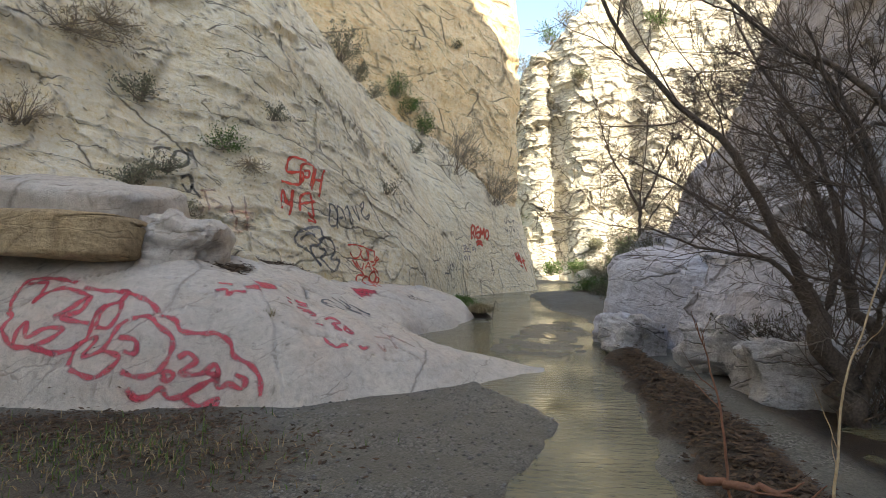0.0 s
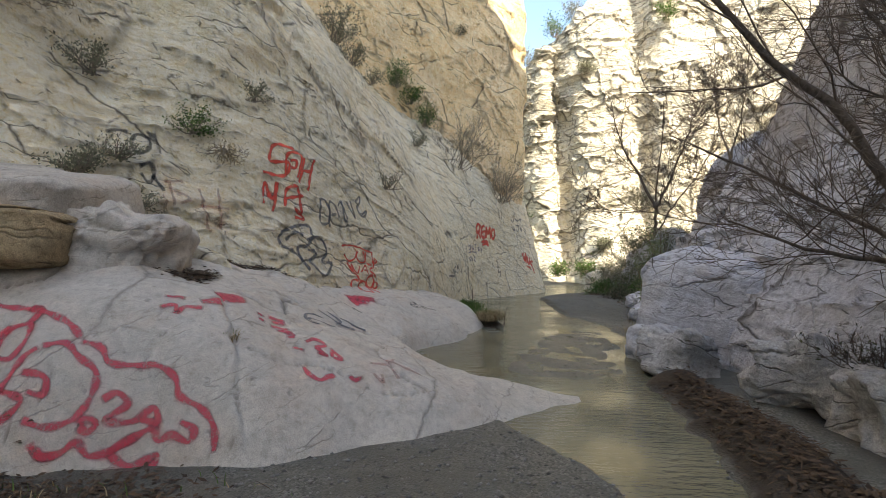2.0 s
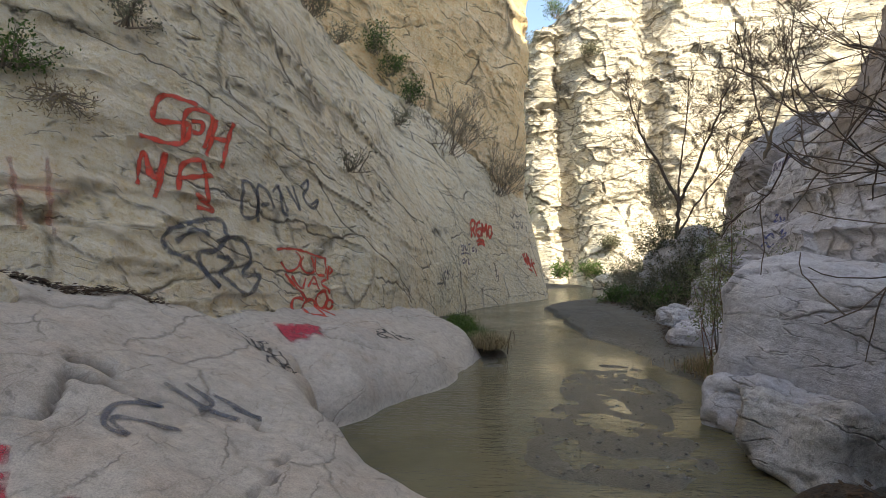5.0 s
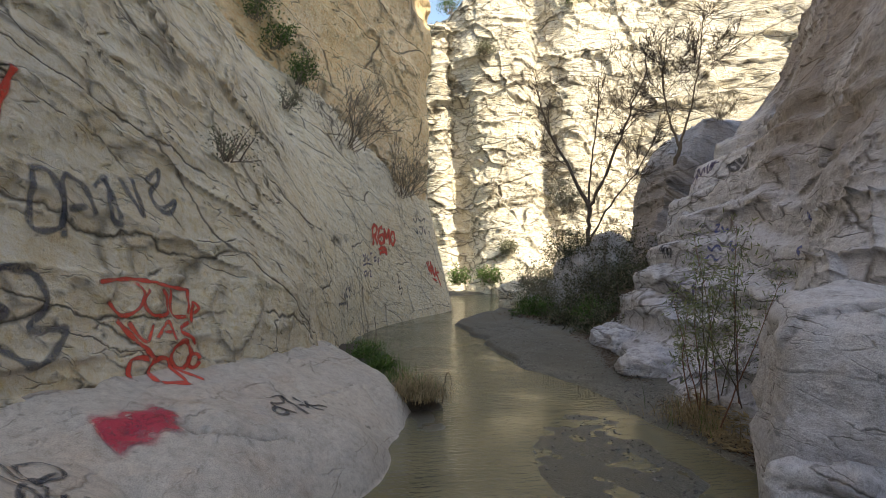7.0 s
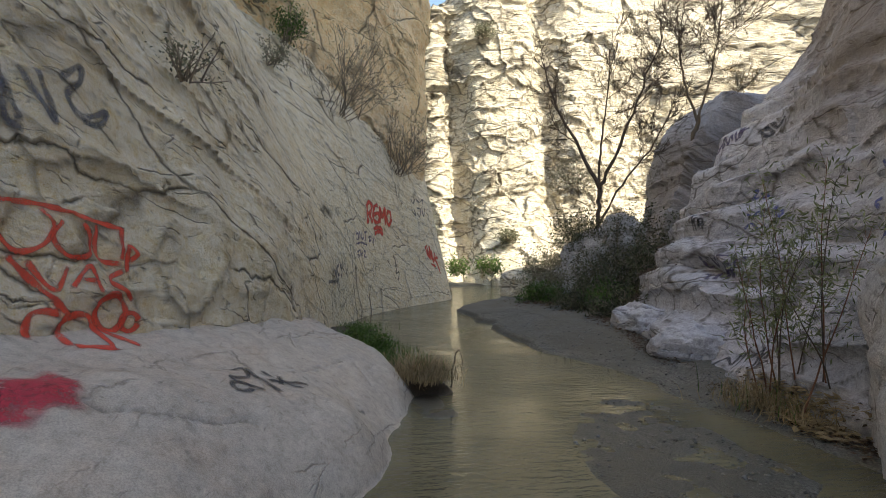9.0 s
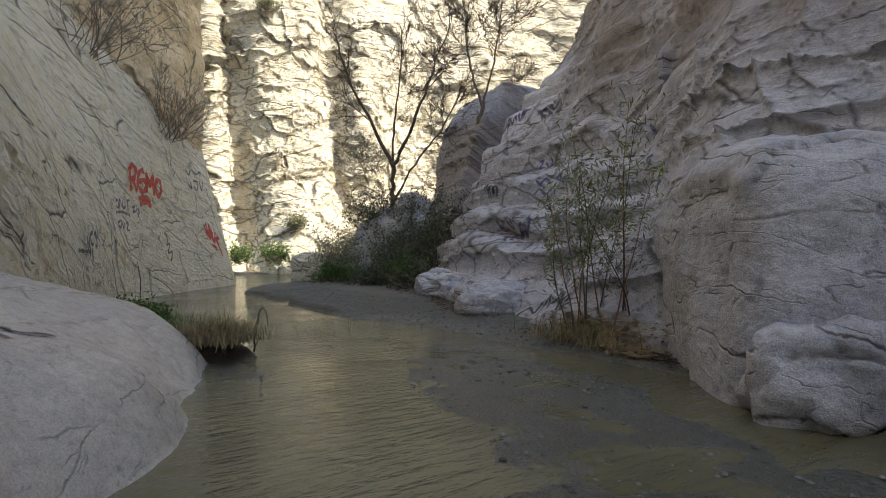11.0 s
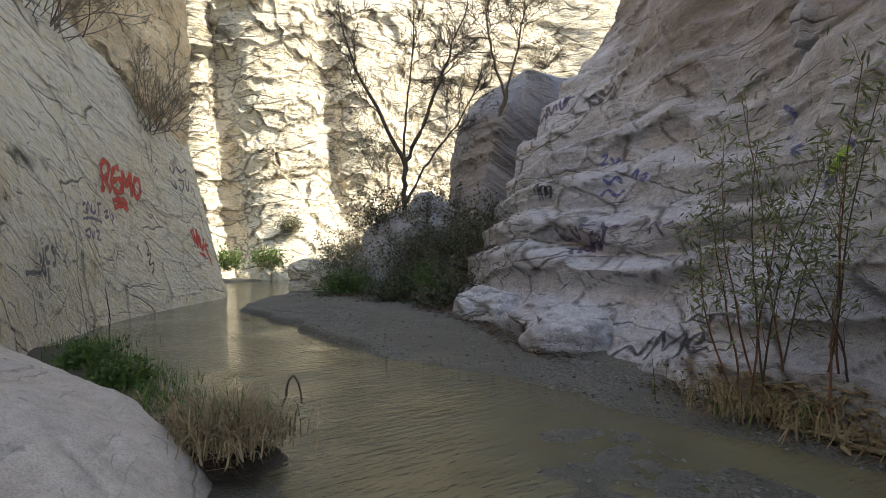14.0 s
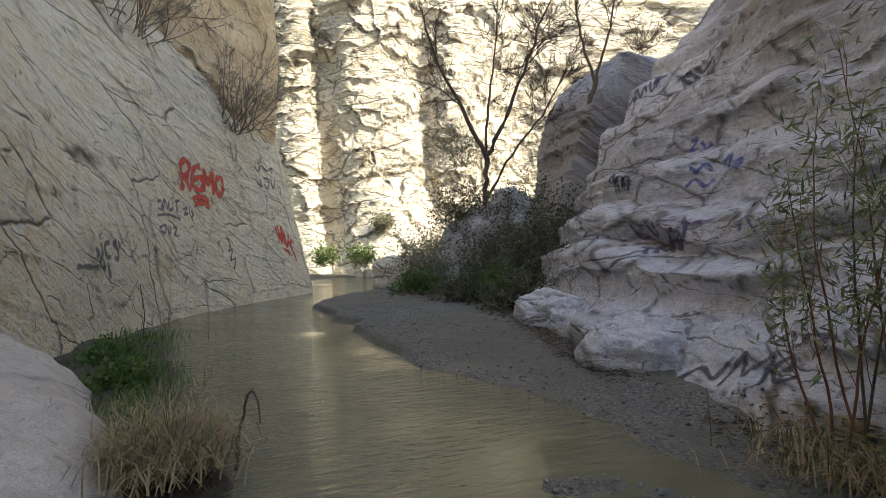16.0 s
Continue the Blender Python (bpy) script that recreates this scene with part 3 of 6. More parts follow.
def ochre_cliff():
    u = np.linspace(0, 1, 300)
    px = hermite((0, 0.25, 0.55, 0.8, 0.86, 0.92, 1), (-14, -5.5, 0.0, 3.3, 3.7, 3.2, -2), u)
    py = hermite((0, 0.25, 0.55, 0.8, 0.86, 0.92, 1), (15.5, 22.2, 28.1, 31.9, 32.8, 34.2, 42), u)
    z = np.linspace(3.5, 30, 250)
    P = np.zeros((len(u), len(z) + 2, 3))
    lean = hermite((3.5, 8, 14, 22, 30), (0.2, 0, 0.1, 0.6, 1.6), z)
    P[:, :-2, 0] = px[:, None] - 0.75 * lean[None, :]
    P[:, :-2, 1] = py[:, None] + 0.65 * lean[None, :]
    P[:, :-2, 2] = z
    for j, f in ((-2, 10), (-1, 60)):
        P[:, j, 0] = P[:, -3, 0] - f
        P[:, j, 1] = P[:, -3, 1] + f * 0.2
        P[:, j, 2] = 30 + f * 0.03
    N = -grid_normals(P)
    flat = P.reshape(-1, 3)
    r, s = strata(flat, (0.45, 0.25, 0.3), 2.0, 4.2, 0.20, 77, 0.5, 0.6, 0.10, 0.03, 0.4)
    r3, s3 = blocks(flat @ turn_matrix((0.45, 0.25, 0.3)).T, (3.0, 3.0, 1.1), 0.04, 0.05, 451, 0.04)
    r, s = 0.7 * r + r3, np.maximum(0.8 * s, 0.8 * s3)
    P = P + N * r.reshape(P.shape[:2])[:, :, None]
    return tagged(mesh_object("cliff_upper", P.reshape(-1, 3), grid_faces(*P.shape[:2], True), LIME_OCHRE, attributes={"seam": s}),
                  "ochre limestone cliff with oblique cracks, standing above the ledge", "cliff", kind="structure")


ochre_cliff()


def back_cliff():
    xs, zs = np.linspace(-22, 22, 120), np.linspace(-1, 8, 40)
    X, Z = np.meshgrid(xs, zs, indexing="ij")
    P = np.stack([X, -19 - 0.5 * Z - 0.02 * X * X, Z], 2)
    flat = P.reshape(-1, 3)
    r, s = strata(flat, (0.1, 0.1, 0.3), 1.4, 3.0, 0.4, 91)
    P = P + grid_normals(P) * -1 * r.reshape(P.shape[:2])[:, :, None]
    return tagged(mesh_object("cliff_back", P.reshape(-1, 3), grid_faces(*P.shape[:2]), LIME_LEFT, attributes={"seam": s}),
                  "pale limestone canyon wall closing the bend upstream", "cliff", kind="structure")


back_cliff()


# rock floor on the left: the sprayed slab beside the gravel and the rounded shelf behind it
def slab_height(x, y):
    yf = hermite((-9, -5, -3, -1.5, -0.4, 0.8, 1.9, 2.6), (7.3, 7.6, 7.75, 7.9, 8.5, 9.25, 10.35, 11.2), x)
    top = hermite((-9, -5, -3.3, -2.4, -1.3, -0.24, 0.8, 1.9, 2.6), (2.3, 2.0, 1.75, 1.5, 0.92, 0.6, 0.27, 0.03, -0.3), x)
    yb = hermite((-9, -2.2, -1.6, -1.0, -0.24, 0.8, 1.9, 2.6), (40, 30, 15.5, 12.7, 11.6, 11.1, 10.75, 10.6), x)
    k = np.interp(x, (-5, -2, 0, 2), (0.62, 0.40, 0.42, 0.4))
    a = top * (1 - np.exp(-np.maximum(y - yf, 0) / k)) * (1 - np.exp(-np.maximum(yb - y, 0) / 0.22))
    a = np.where((y < yf) | (y > yb), -0.25 * sstep(0, 0.4, np.maximum(yf - y, y - yb)), a)
    a = np.where(x < -1.2, a * sstep(16.5, 12.0, y) + 0.0, a)
    xw = hermite((12, 13.2, 13.8, 14.5, 15.5, 16.5, 17.3, 17.9, 18.8, 19.6, 20.6, 21.4, 24),
                 (-1.6, -1.1, -0.75, -0.25, 0.32, 0.53, 0.73, 0.92, 0.89, 0.68, 0.50, 0.1, -0.4), y)
    d = xw - x
    b = (0.42 + 0.33 * np.minimum(d, 3)) * (1 - np.exp(-np.maximum(d, 0) / 0.2))
    b = np.where(d < 0, -0.3 * sstep(0, 0.3, -d), b)
    near = sstep(12.2, 13.6, y)
    b = b * near - 0.3 * (1 - near)
    return np.maximum(a, b)


def rock_floor():
    xs = np.interp(np.linspace(0, 1, 350), (0, 0.25, 1), (-9.5, -4.5, 2.5))
    ys = np.linspace(7.0, 22.5, 430)
    X, Y = np.meshgrid(xs, ys, indexing="ij")
    p = np.stack([X, Y, np.zeros_like(X)], 2).reshape(-1, 3)
    wob = p + np.stack([fbm(p * 0.9, 3, 31), fbm(p * 0.9, 3, 37), np.zeros(len(p))], 1) * 0.12
    h = slab_height(wob[:, 0], wob[:, 1])
    lift = sstep(0.0, 0.3, h)
    q = np.stack([p[:, 0], p[:, 1], h], 1)
    r, s = strata(q, (0.5, 0.25, 0.4), 1.3, 3.0, 0.055, 131, 0.4, 0.5, 0.10, 0.012, 0.5)
    h = h + lift * r + 0.03 * fbm(p * 1.6, 4, 41) * lift
    line = (p[:, 0] + 1.5) + 0.75 * (p[:, 1] - 7.9) + 0.10 * fbm(p * 3.0, 3, 47)
    reach = sstep(9.7, 9.0, p[:, 1])
    h = h + lift * reach * (0.07 * sstep(0.03, -0.03, line) - 0.05 * np.exp(-(line / 0.03) ** 2))
    s = np.maximum(s, reach * np.exp(-(line / 0.016) ** 2) * sstep(-0.1, 0.4, fbm(p * 1.4, 3, 48)))
    P = np.stack([p[:, 0], p[:, 1], h], 1)
    return tagged(mesh_object("rock_slab", P, grid_faces(len(xs), len(ys)), LIME_SLAB, attributes={"seam": s * lift}),
                  "smooth water-worn white limestone slab sprayed with red graffiti", "rock slab", kind="structure")


rock_floor()


# ---- ground and stream ----
def capsule(p, a, b):
    a, b = np.array(a), np.array(b)
    ab = b - a
    t = np.clip(((p - a) @ ab) / (ab @ ab), 0, 1)
    return np.linalg.norm(p - a - t[:, None] * ab, axis=1)


def ground_height(x, y):
    p2 = np.stack([x, y], 1)
    p3 = np.stack([x, y, np.zeros_like(x)], 1)
    left = hermite((-30, 0, 4, 5.5, 6.5, 7.1, 7.8, 8.6, 9.3, 11, 12.5, 14, 16, 18, 21, 24, 27.5, 30, 33, 36, 40, 44, 60),
                   (0.2, 0.3, 0.55, 0.85, 1.2, 1.5, 1.55, 1.3, 0.9, 0.4, -1, -1.2, 0, 0.6, 0.35, 0.3, 1.2, 2.5, 4.0, 4.6, 6.2, 10, 30), y)
    right = hermite((-30, 0, 4, 5.5, 7, 8, 9.5, 11, 12, 13.5, 15, 18.7, 21.5, 25, 28.6, 29.4, 31, 33, 38, 41, 44, 60),
                    (1.6, 1.7, 1.95, 2.1, 2.45, 2.75, 3.05, 3.4, 4.0, 4.3, 4.3, 4.3, 3.75, 3.95, 4.2, 4.7, 5.6, 6.8, 9.4, 12, 16, 40), y)
    wob = 0.14 * fbm(p3 * 1.1, 3, 201)
    out = np.maximum(left - x, x - right) + wob
    h = -0.16 + 0.19 * sstep(-0.35, 0.12, out) + 0.10 * sstep(0.2, 2.5, out) * sstep(2.0, 3.0, x)
    cut = sstep(20.5, 22, y) * sstep(33, 30, y) * sstep(-0.5, 0.5, x - 3)
    h += cut * 0.09 * sstep(-0.02, 0.12, out)
    flat = 1.05 - capsule(p2, (2.15, 12.6), (3.2, 16.4)) + 0.3 * fbm(p3 * 0.8, 3, 207)
    h = np.maximum(h, -0.16 + 0.163 * sstep(-0.25, 0.3, flat))
    wash = 0.35 - capsule(p2, (1.15, 17.2), (0.95, 18.7)) + 0.1 * fbm(p3 * 2, 3, 209)
    h = np.maximum(h, -0.16 + 0.168 * sstep(-0.2, 0.2, wash))
    berm = 0.5 - capsule(p2, (3.55, 11.2), (2.75, 4.2)) + 0.15 * fbm(p3 * 1.5, 3, 211)
    h = np.maximum(h, -0.1 + 0.36 * sstep(-0.15, 0.5, berm))
    dirt = 0.42 - capsule(p2, (0.92, 18.9), (1.15, 18.25)) + 0.12 * fbm(p3 * 2.5, 3, 213)
    h = np.maximum(h, -0.1 + 0.33 * sstep(-0.12, 0.35, dirt))
    grassy = 0.8 - capsule(p2, (0.5, 20.2), (0.3, 23)) + 0.15 * fbm(p3 * 1.5, 3, 215)
    h = np.maximum(h, -0.1 + 0.3 * sstep(-0.2, 0.5, grassy))
    duff = 1.3 - capsule(p2, (-4.0, 6.3), (-1.9, 6.0)) + 0.3 * fbm(p3 * 1.2, 3, 217)
    pool = sstep(0, 0.6, x - (2.7 + (y - 4.2) * 0.115) - 0.75) * sstep(11.5, 9.5, y) * sstep(6.5, 5.2, x)
    h = np.where(pool > 0, h * (1 - pool) + pool * np.minimum(h, 0.02 + 0.03 * fbm(p3 * 0.8, 3, 219)), h)
    h += 0.012 * fbm(p3 * 3.0, 4, 221) * sstep(-0.12, 0.02, h)
    # mud on banks; the pool takes it fully to paint in overhang and brush shade
    mud = np.clip(np.maximum.reduce([sstep(-0.05, 0.2, berm), sstep(-0.1, 0.1, dirt), 0.8 * sstep(-0.2, 0.4, grassy), 0.75 * sstep(-0.2, 0.7, duff), 1.0 * pool]), 0, 1)
    return h, mud


def ground():
    c = np.linspace(0, 1, 420)
    xs = np.interp(c, (0, 0.06, 0.12, 0.9, 0.95, 1), (-400, -30, -7, 8.5, 30, 400))
    ys = np.interp(np.linspace(0, 1, 560), (0, 0.04, 0.08, 0.72, 0.92, 0.96, 1), (-400, -25, 3, 22, 38, 60, 400))
    X, Y = np.meshgrid(xs, ys, indexing="ij")
    h, mud = ground_height(X.ravel(), Y.ravel())
    P = np.stack([X.ravel(), Y.ravel(), h], 1)
    return tagged(mesh_object("ground", P, grid_faces(len(xs), len(ys)), GROUND, attributes={"mud": mud}),
                  "grey gravel and silt of the stream bed with dark mud banks", "ground", kind="structure")


ground()
tagged(mesh_object("water", [(-14, -30, 0), (30, -30, 0), (30, 58, 0), (-14, 58, 0)], [(0, 1, 2, 3)], WATER),
       "shallow muddy green-brown stream with ripples", "stream", kind="structure")


# ---- loose rocks ----
from mathutils.bvhtree import BVHTree

def thing(name, base, label, category, group=""):
    ob = new(name)
    ob.location = base
    return tagged(ob, label, category, group)


def part(name, verts, faces, material, parent, label="", smooth=True):
    """Link world-space geometry as one mesh part under its thing."""
    ob = mesh_object(name, np.asarray(verts, float) - np.array(parent.location), faces, material, parent, smooth)
    return tagged(ob, label)


def boulder(center, size, turn, seed, material, label, name="boulder", square=0.5, rough=0.05, bed=0.5, group="", lump=0.24):
    nu, nv = 96, 60
    th = np.linspace(0, 2 * np.pi, nu)
    ph = np.linspace(-np.pi / 2, np.pi / 2, nv)
    T, F = np.meshgrid(th, ph, indexing="ij")
    pw = lambda v: np.sign(v) * np.abs(v) ** square
    P = np.stack([pw(np.cos(F)) * pw(np.cos(T)), pw(np.cos(F)) * pw(np.sin(T)), pw(np.sin(F))], 2) * (np.array(size) / 2)
    flat = P.reshape(-1, 3)
    n = flat / np.maximum(np.linalg.norm(flat, axis=1, keepdims=True), 1e-6)
    r, s = strata(flat + seed * 7.7, (0.1, 0.15, 0.2), bed, bed * 2.2, rough, seed, 0.5, 0.5, 0.06, 0.012, 0.2)
    big = lump * min(size) * fbm(flat / max(size) * 3.0 + seed, 5, seed)
    flat = flat + n * (r + big)[:, None]
    ob = mesh_object(name, flat, grid_faces(nu, nv), material, attributes={"seam": s})
    ob.matrix_world = pose(*center, *turn)
    return tagged(ob, label, "rock", group)


boulder((-6.0, 9.5, 2.6), (4.2, 2.4, 0.8), (8, 4, 4), 3, LIME_SLAB, "flat cream limestone block jutting over the slab", "ledge_block", 0.32, 0.05)
boulder((-6.0, 8.75, 2.08), (4.0, 1.3, 0.6), (-4, 2, 3), 5, BROWN_ROCK, "brown weathered underside rock beneath the ledge block", "ledge_underside", 0.25, 0.03)
boulder((-3.8, 9.6, 1.95), (1.25, 1.5, 0.95), (8, 12, 20), 9, LIME_SLAB, "rounded cracked limestone rock at the ledge end", "ledge_rock", 0.55, 0.06)
boulder((-3.75, 11.2, 1.75), (0.9, 1.1, 0.5), (0, 14, 40), 12, LIME_LEFT, "low limestone rock beside the leaf-filled crack", "ledge_rock", 0.5, 0.05)
RIGHT_ROCKS = "rocks at the foot of the stepped wall"
boulder((5.55, 14.35, 0.0), (2.4, 3.2, 3.9), (0, 3, -45), 61, LIME_RIGHT, "large pale limestone outcrop with a clean vertical edge", "pale_outcrop", 0.34, 0.10, 0.7, RIGHT_ROCKS, 0.07)
boulder((4.45, 13.55, 0.2), (1.6, 1.2, 0.85), (0, 10, -40), 62, LIME_RIGHT, "low white limestone tongue at the foot of the outcrop", "boulder", 0.5, 0.06, 0.45, RIGHT_ROCKS)
boulder((3.95, 12.3, 0.22), (1.15, 1.1, 0.8), (0, 14, 25), 21, SHADED_BOULDER, "grey wedge-shaped boulder lying at the stream edge", "boulder", 0.42, 0.05, 0.6, RIGHT_ROCKS)
boulder((4.85, 10.1, 0.35), (1.3, 1.5, 0.9), (0, 8, 30), 23, SHADED_BOULDER, "grey rounded boulder half sunk in mud", "boulder", 0.55, 0.05, 0.6, RIGHT_ROCKS)
boulder((5.0, 8.7, 0.35), (1.5, 1.1, 0.85), (0, -6, -15), 24, SHADED_BOULDER, "grey block of limestone behind the bare tree", "boulder", 0.45, 0.05, 0.6, RIGHT_ROCKS)
boulder((6.3, 19.7, 0.12), (1.7, 1.3, 0.75), (0, 10, 28), 26, LIME_RIGHT, "smooth low white limestone rock at the gravel edge", "boulder", 0.7, 0.07, 0.45, RIGHT_ROCKS)
boulder((6.9, 21.8, 0.3), (1.6, 1.5, 0.75), (0, 8, 10), 27, LIME_RIGHT, "low white limestone tongue beside the dry brush", "boulder", 0.65, 0.07, 0.4, RIGHT_ROCKS)


boulder((10.9, 30.8, 0.4), (4.2, 4.6, 4.4), (0, 12, 20), 63, SHADED_BOULDER, "shaded broken grey rock under the brush in the gully", "gully_rock", 0.6, 0.2, 0.7, RIGHT_ROCKS)
boulder((9.2, 33.6, 0.1), (4.0, 3.2, 2.2), (0, 8, 10), 64, LIME_FAR, "low pale rock shelf at the foot of the far cliff", "gully_rock", 0.6, 0.15, 0.6, RIGHT_ROCKS)


# ---- plants ----
def unit(v):
    return v / max(np.linalg.norm(v), 1e-9)


class Tubes:
    """Collects tapered tubes as one mesh."""

    def __init__(self):
        self.v, self.f, self.n, self.tips = [], [], 0, []

    def add(self, pts, r0, r1, sides=5):
        pts = np.asarray(pts, float)
        k = len(pts)
        tang = np.gradient(pts, axis=0)
        ang = np.linspace(0, 2 * np.pi, sides, endpoint=False)
        for i in range(k):
            t = unit(tang[i])
            a = unit(np.cross(t, (0.31, 0.17, 0.93) if abs(t[2]) < 0.9 else (1.0, 0.2, 0)))
            b = np.cross(t, a)
            r = r0 + (r1 - r0) * i / (k - 1)
            self.v.append(pts[i] + r * (np.cos(ang)[:, None] * a + np.sin(ang)[:, None] * b))
        q = np.arange(sides)
        for i in range(k - 1):
            s, e = self.n + i * sides, self.n + (i + 1) * sides
            self.f.append(np.stack([s + q, s + (q + 1) % sides, e + (q + 1) % sides, e + q], 1))
        self.n += k * sides

    def get(self):
        return np.concatenate(self.v), np.concatenate(self.f)


def wander(rng, start, way, length, n, bend, lift=0.0):
    pts, d = [np.array(start, float)], unit(np.array(way, float))
    for _ in range(n):
        d = unit(d + rng.normal(0, bend, 3) + np.array((0, 0, lift)))
        pts.append(pts[-1] + d * length / n)
    return np.array(pts)


def branch_out(tubes, rng, pts, r, depth, length, kids, spread=0.8, lift=0.05, sides=5, start=0.25, least=0.0016):
    for _ in range(kids):
        s = rng.uniform(start, 1.0)
        i = min(int(s * (len(pts) - 1)), len(pts) - 2)
        p = pts[i] + (pts[i + 1] - pts[i]) * (s * (len(pts) - 1) - i)
        way = unit(unit(pts[i + 1] - pts[i]) + rng.normal(0, spread, 3))
        ln = length * rng.uniform(0.55, 1.2) * (1.1 - 0.5 * s)
        new_pts = wander(rng, p, way, ln, 6, 0.16, lift)
        rr = r * rng.uniform(0.45, 0.7)
        tubes.add(new_pts, max(rr, least * 1.5), max(rr * 0.3, least), sides)
        if depth > 0:
            branch_out(tubes, rng, new_pts, rr * 0.7, depth - 1, ln * 0.55, max(2, kids - 2), spread, lift, 3 if depth == 1 else 4, 0.15, least)
        else:
            tubes.tips.append(new_pts[-1])


def leaves(rng, centers, count, size, width, scatter, up=0.3):
    c = centers[rng.integers(0, len(centers), count)] + rng.normal(0, scatter, (count, 3))
    d = rng.normal(0, 1, (count, 3)) + np.array((0, 0, up))
    d /= np.linalg.norm(d, axis=1, keepdims=True)
    s = np.cross(d, rng.normal(0, 1, (count, 3)))
    s /= np.maximum(np.linalg.norm(s, axis=1, keepdims=True), 1e-6)
    ln = size * rng.uniform(0.6, 1.3, (count, 1))
    v = np.stack([c, c + d * ln * 0.5 + s * ln * width, c + d * ln, c + d * ln * 0.5 - s * ln * width], 1).reshape(-1, 3)
    return v, np.arange(count * 4).reshape(-1, 4)


def bare_tree(name, base, limbs, seed, label, twig_kids=7, twig_len=1.1, depth=2, bark=None, start=0.25, lift=0.05, least=0.003, twig_mat=None, spread=0.75):
    """limbs: for each, its points and its radii at both ends; twigs grow from all but the trunk."""
    rng = np.random.default_rng(seed)
    t = thing(name, base, label, "tree")
    for k, (pts, r0, r1) in enumerate(limbs):
        pts = np.asarray(pts, float)
        q = np.linspace(0, len(pts) - 1, 16)
        fine = np.stack([hermite(np.arange(len(pts)), pts[:, c], q) for c in range(3)], 1)
        fine[1:-1] += rng.normal(0, r0 * 0.35, (14, 3))
        tb = Tubes()
        tb.add(fine, r0, r1, 9)
        v, f = tb.get()
        part("trunk" if k == 0 else "limb", v, f, bark or BARK, t)
        if k:
            tw = Tubes()
            branch_out(tw, rng, fine, r1 * 1.4, depth, twig_len, twig_kids, spread, lift, 5, start, least)
            v, f = tw.get()
            tagged(part("twig_growth", v, f, twig_mat or TWIG, t), kind="stuff")
    return t


# the near tree, leaning out over the stream from the shaded bank
bare_tree("bare_tree", (4.95, 7.7, 0.0), [
    (((5.0, 7.7, -0.1), (4.85, 7.7, 0.5), (4.6, 7.75, 1.1), (4.45, 7.8, 1.6)), 0.15, 0.10),
    (((4.45, 7.8, 1.55), (4.05, 8.0, 2.5), (3.7, 8.3, 3.35), (2.95, 8.4, 4.1), (2.2, 8.5, 5.3), (1.9, 8.6, 6.2)), 0.062, 0.014),
    (((4.45, 7.8, 1.5), (4.1, 7.9, 1.85), (3.5, 8.0, 1.95), (2.8, 8.3, 2.25)), 0.038, 0.008),
    (((5.0, 7.7, 0.2), (5.3, 7.5, 1.6), (5.6, 7.6, 3.0), (5.0, 7.9, 4.05), (4.3, 8.0, 4.35), (3.4, 8.2, 5.4)), 0.072, 0.014),
    (((4.6, 7.75, 1.1), (5.0, 8.0, 2.2), (4.9, 8.4, 3.4), (4.5, 9.0, 4.6), (4.3, 9.6, 6.0)), 0.045, 0.010),
    (((4.5, 7.8, 1.4), (4.6, 8.5, 2.0), (4.2, 9.4, 2.6), (3.6, 10.2, 3.2), (3.2, 10.8, 3.6)), 0.034, 0.008),
    (((5.3, 7.5, 1.6), (4.9, 7.3, 2.6), (4.3, 7.0, 3.4), (3.9, 6.9, 4.2)), 0.04, 0.01),
    (((5.6, 7.6, 3.0), (5.0, 7.3, 3.3), (4.4, 7.0, 3.1)), 0.035, 0.01),
    (((5.0, 7.7, 0.6), (4.85, 7.2, 1.3), (4.7, 6.7, 2.1)), 0.04, 0.01),
    (((5.5, 7.6, -0.05), (5.25, 7.7, 0.8), (5.0, 7.9, 1.6), (4.9, 8.3, 2.8), (4.6, 8.6, 3.6)), 0.11, 0.02),
    (((5.9, 7.4, 0.0), (5.75, 7.5, 1.0), (5.4, 7.6, 2.0), (5.3, 8.0, 3.2), (4.7, 8.2, 4.4)), 0.11, 0.02),
    (((5.6, 7.5, 0.7), (5.2, 7.2, 1.2), (4.7, 7.0, 1.5), (4.0, 7.1, 1.7)), 0.04, 0.01),
], 11, "bare grey-brown tree leaning over the stream", 11, 2.1, 2, least=0.0022, spread=0.55)

# the leafless tree in the gully beyond the sandbar
bare_tree("bare_tree", (9.6, 29.6, 0.8), [
    (((9.6, 29.6, 0.6), (9.65, 29.7, 2.2), (9.7, 29.8, 3.4), (9.73, 29.8, 4.4)), 0.10, 0.07),
    (((9.73, 29.8, 4.3), (9.1, 30.2, 5.8), (8.4, 30.6, 7.4), (7.9, 30.9, 9.2)), 0.08, 0.022),
    (((9.73, 29.8, 4.4), (10.3, 29.5, 5.6), (10.8, 29.1, 7.4), (11.5, 28.6, 9.6)), 0.08, 0.022),
    (((9.7, 29.8, 3.8), (9.8, 29.9, 5.6), (10.0, 29.8, 7.4), (10.0, 29.6, 9.4)), 0.05, 0.014),
    (((9.7, 29.7, 3.0), (10.4, 29.4, 4.4), (11.2, 28.9, 5.6), (11.9, 28.4, 7.2)), 0.05, 0.014),
], 12, "leafless forked tree growing from the brush in the gully", 10, 2.2, 2, BARK, 0.3, least=0.006, spread=0.55)
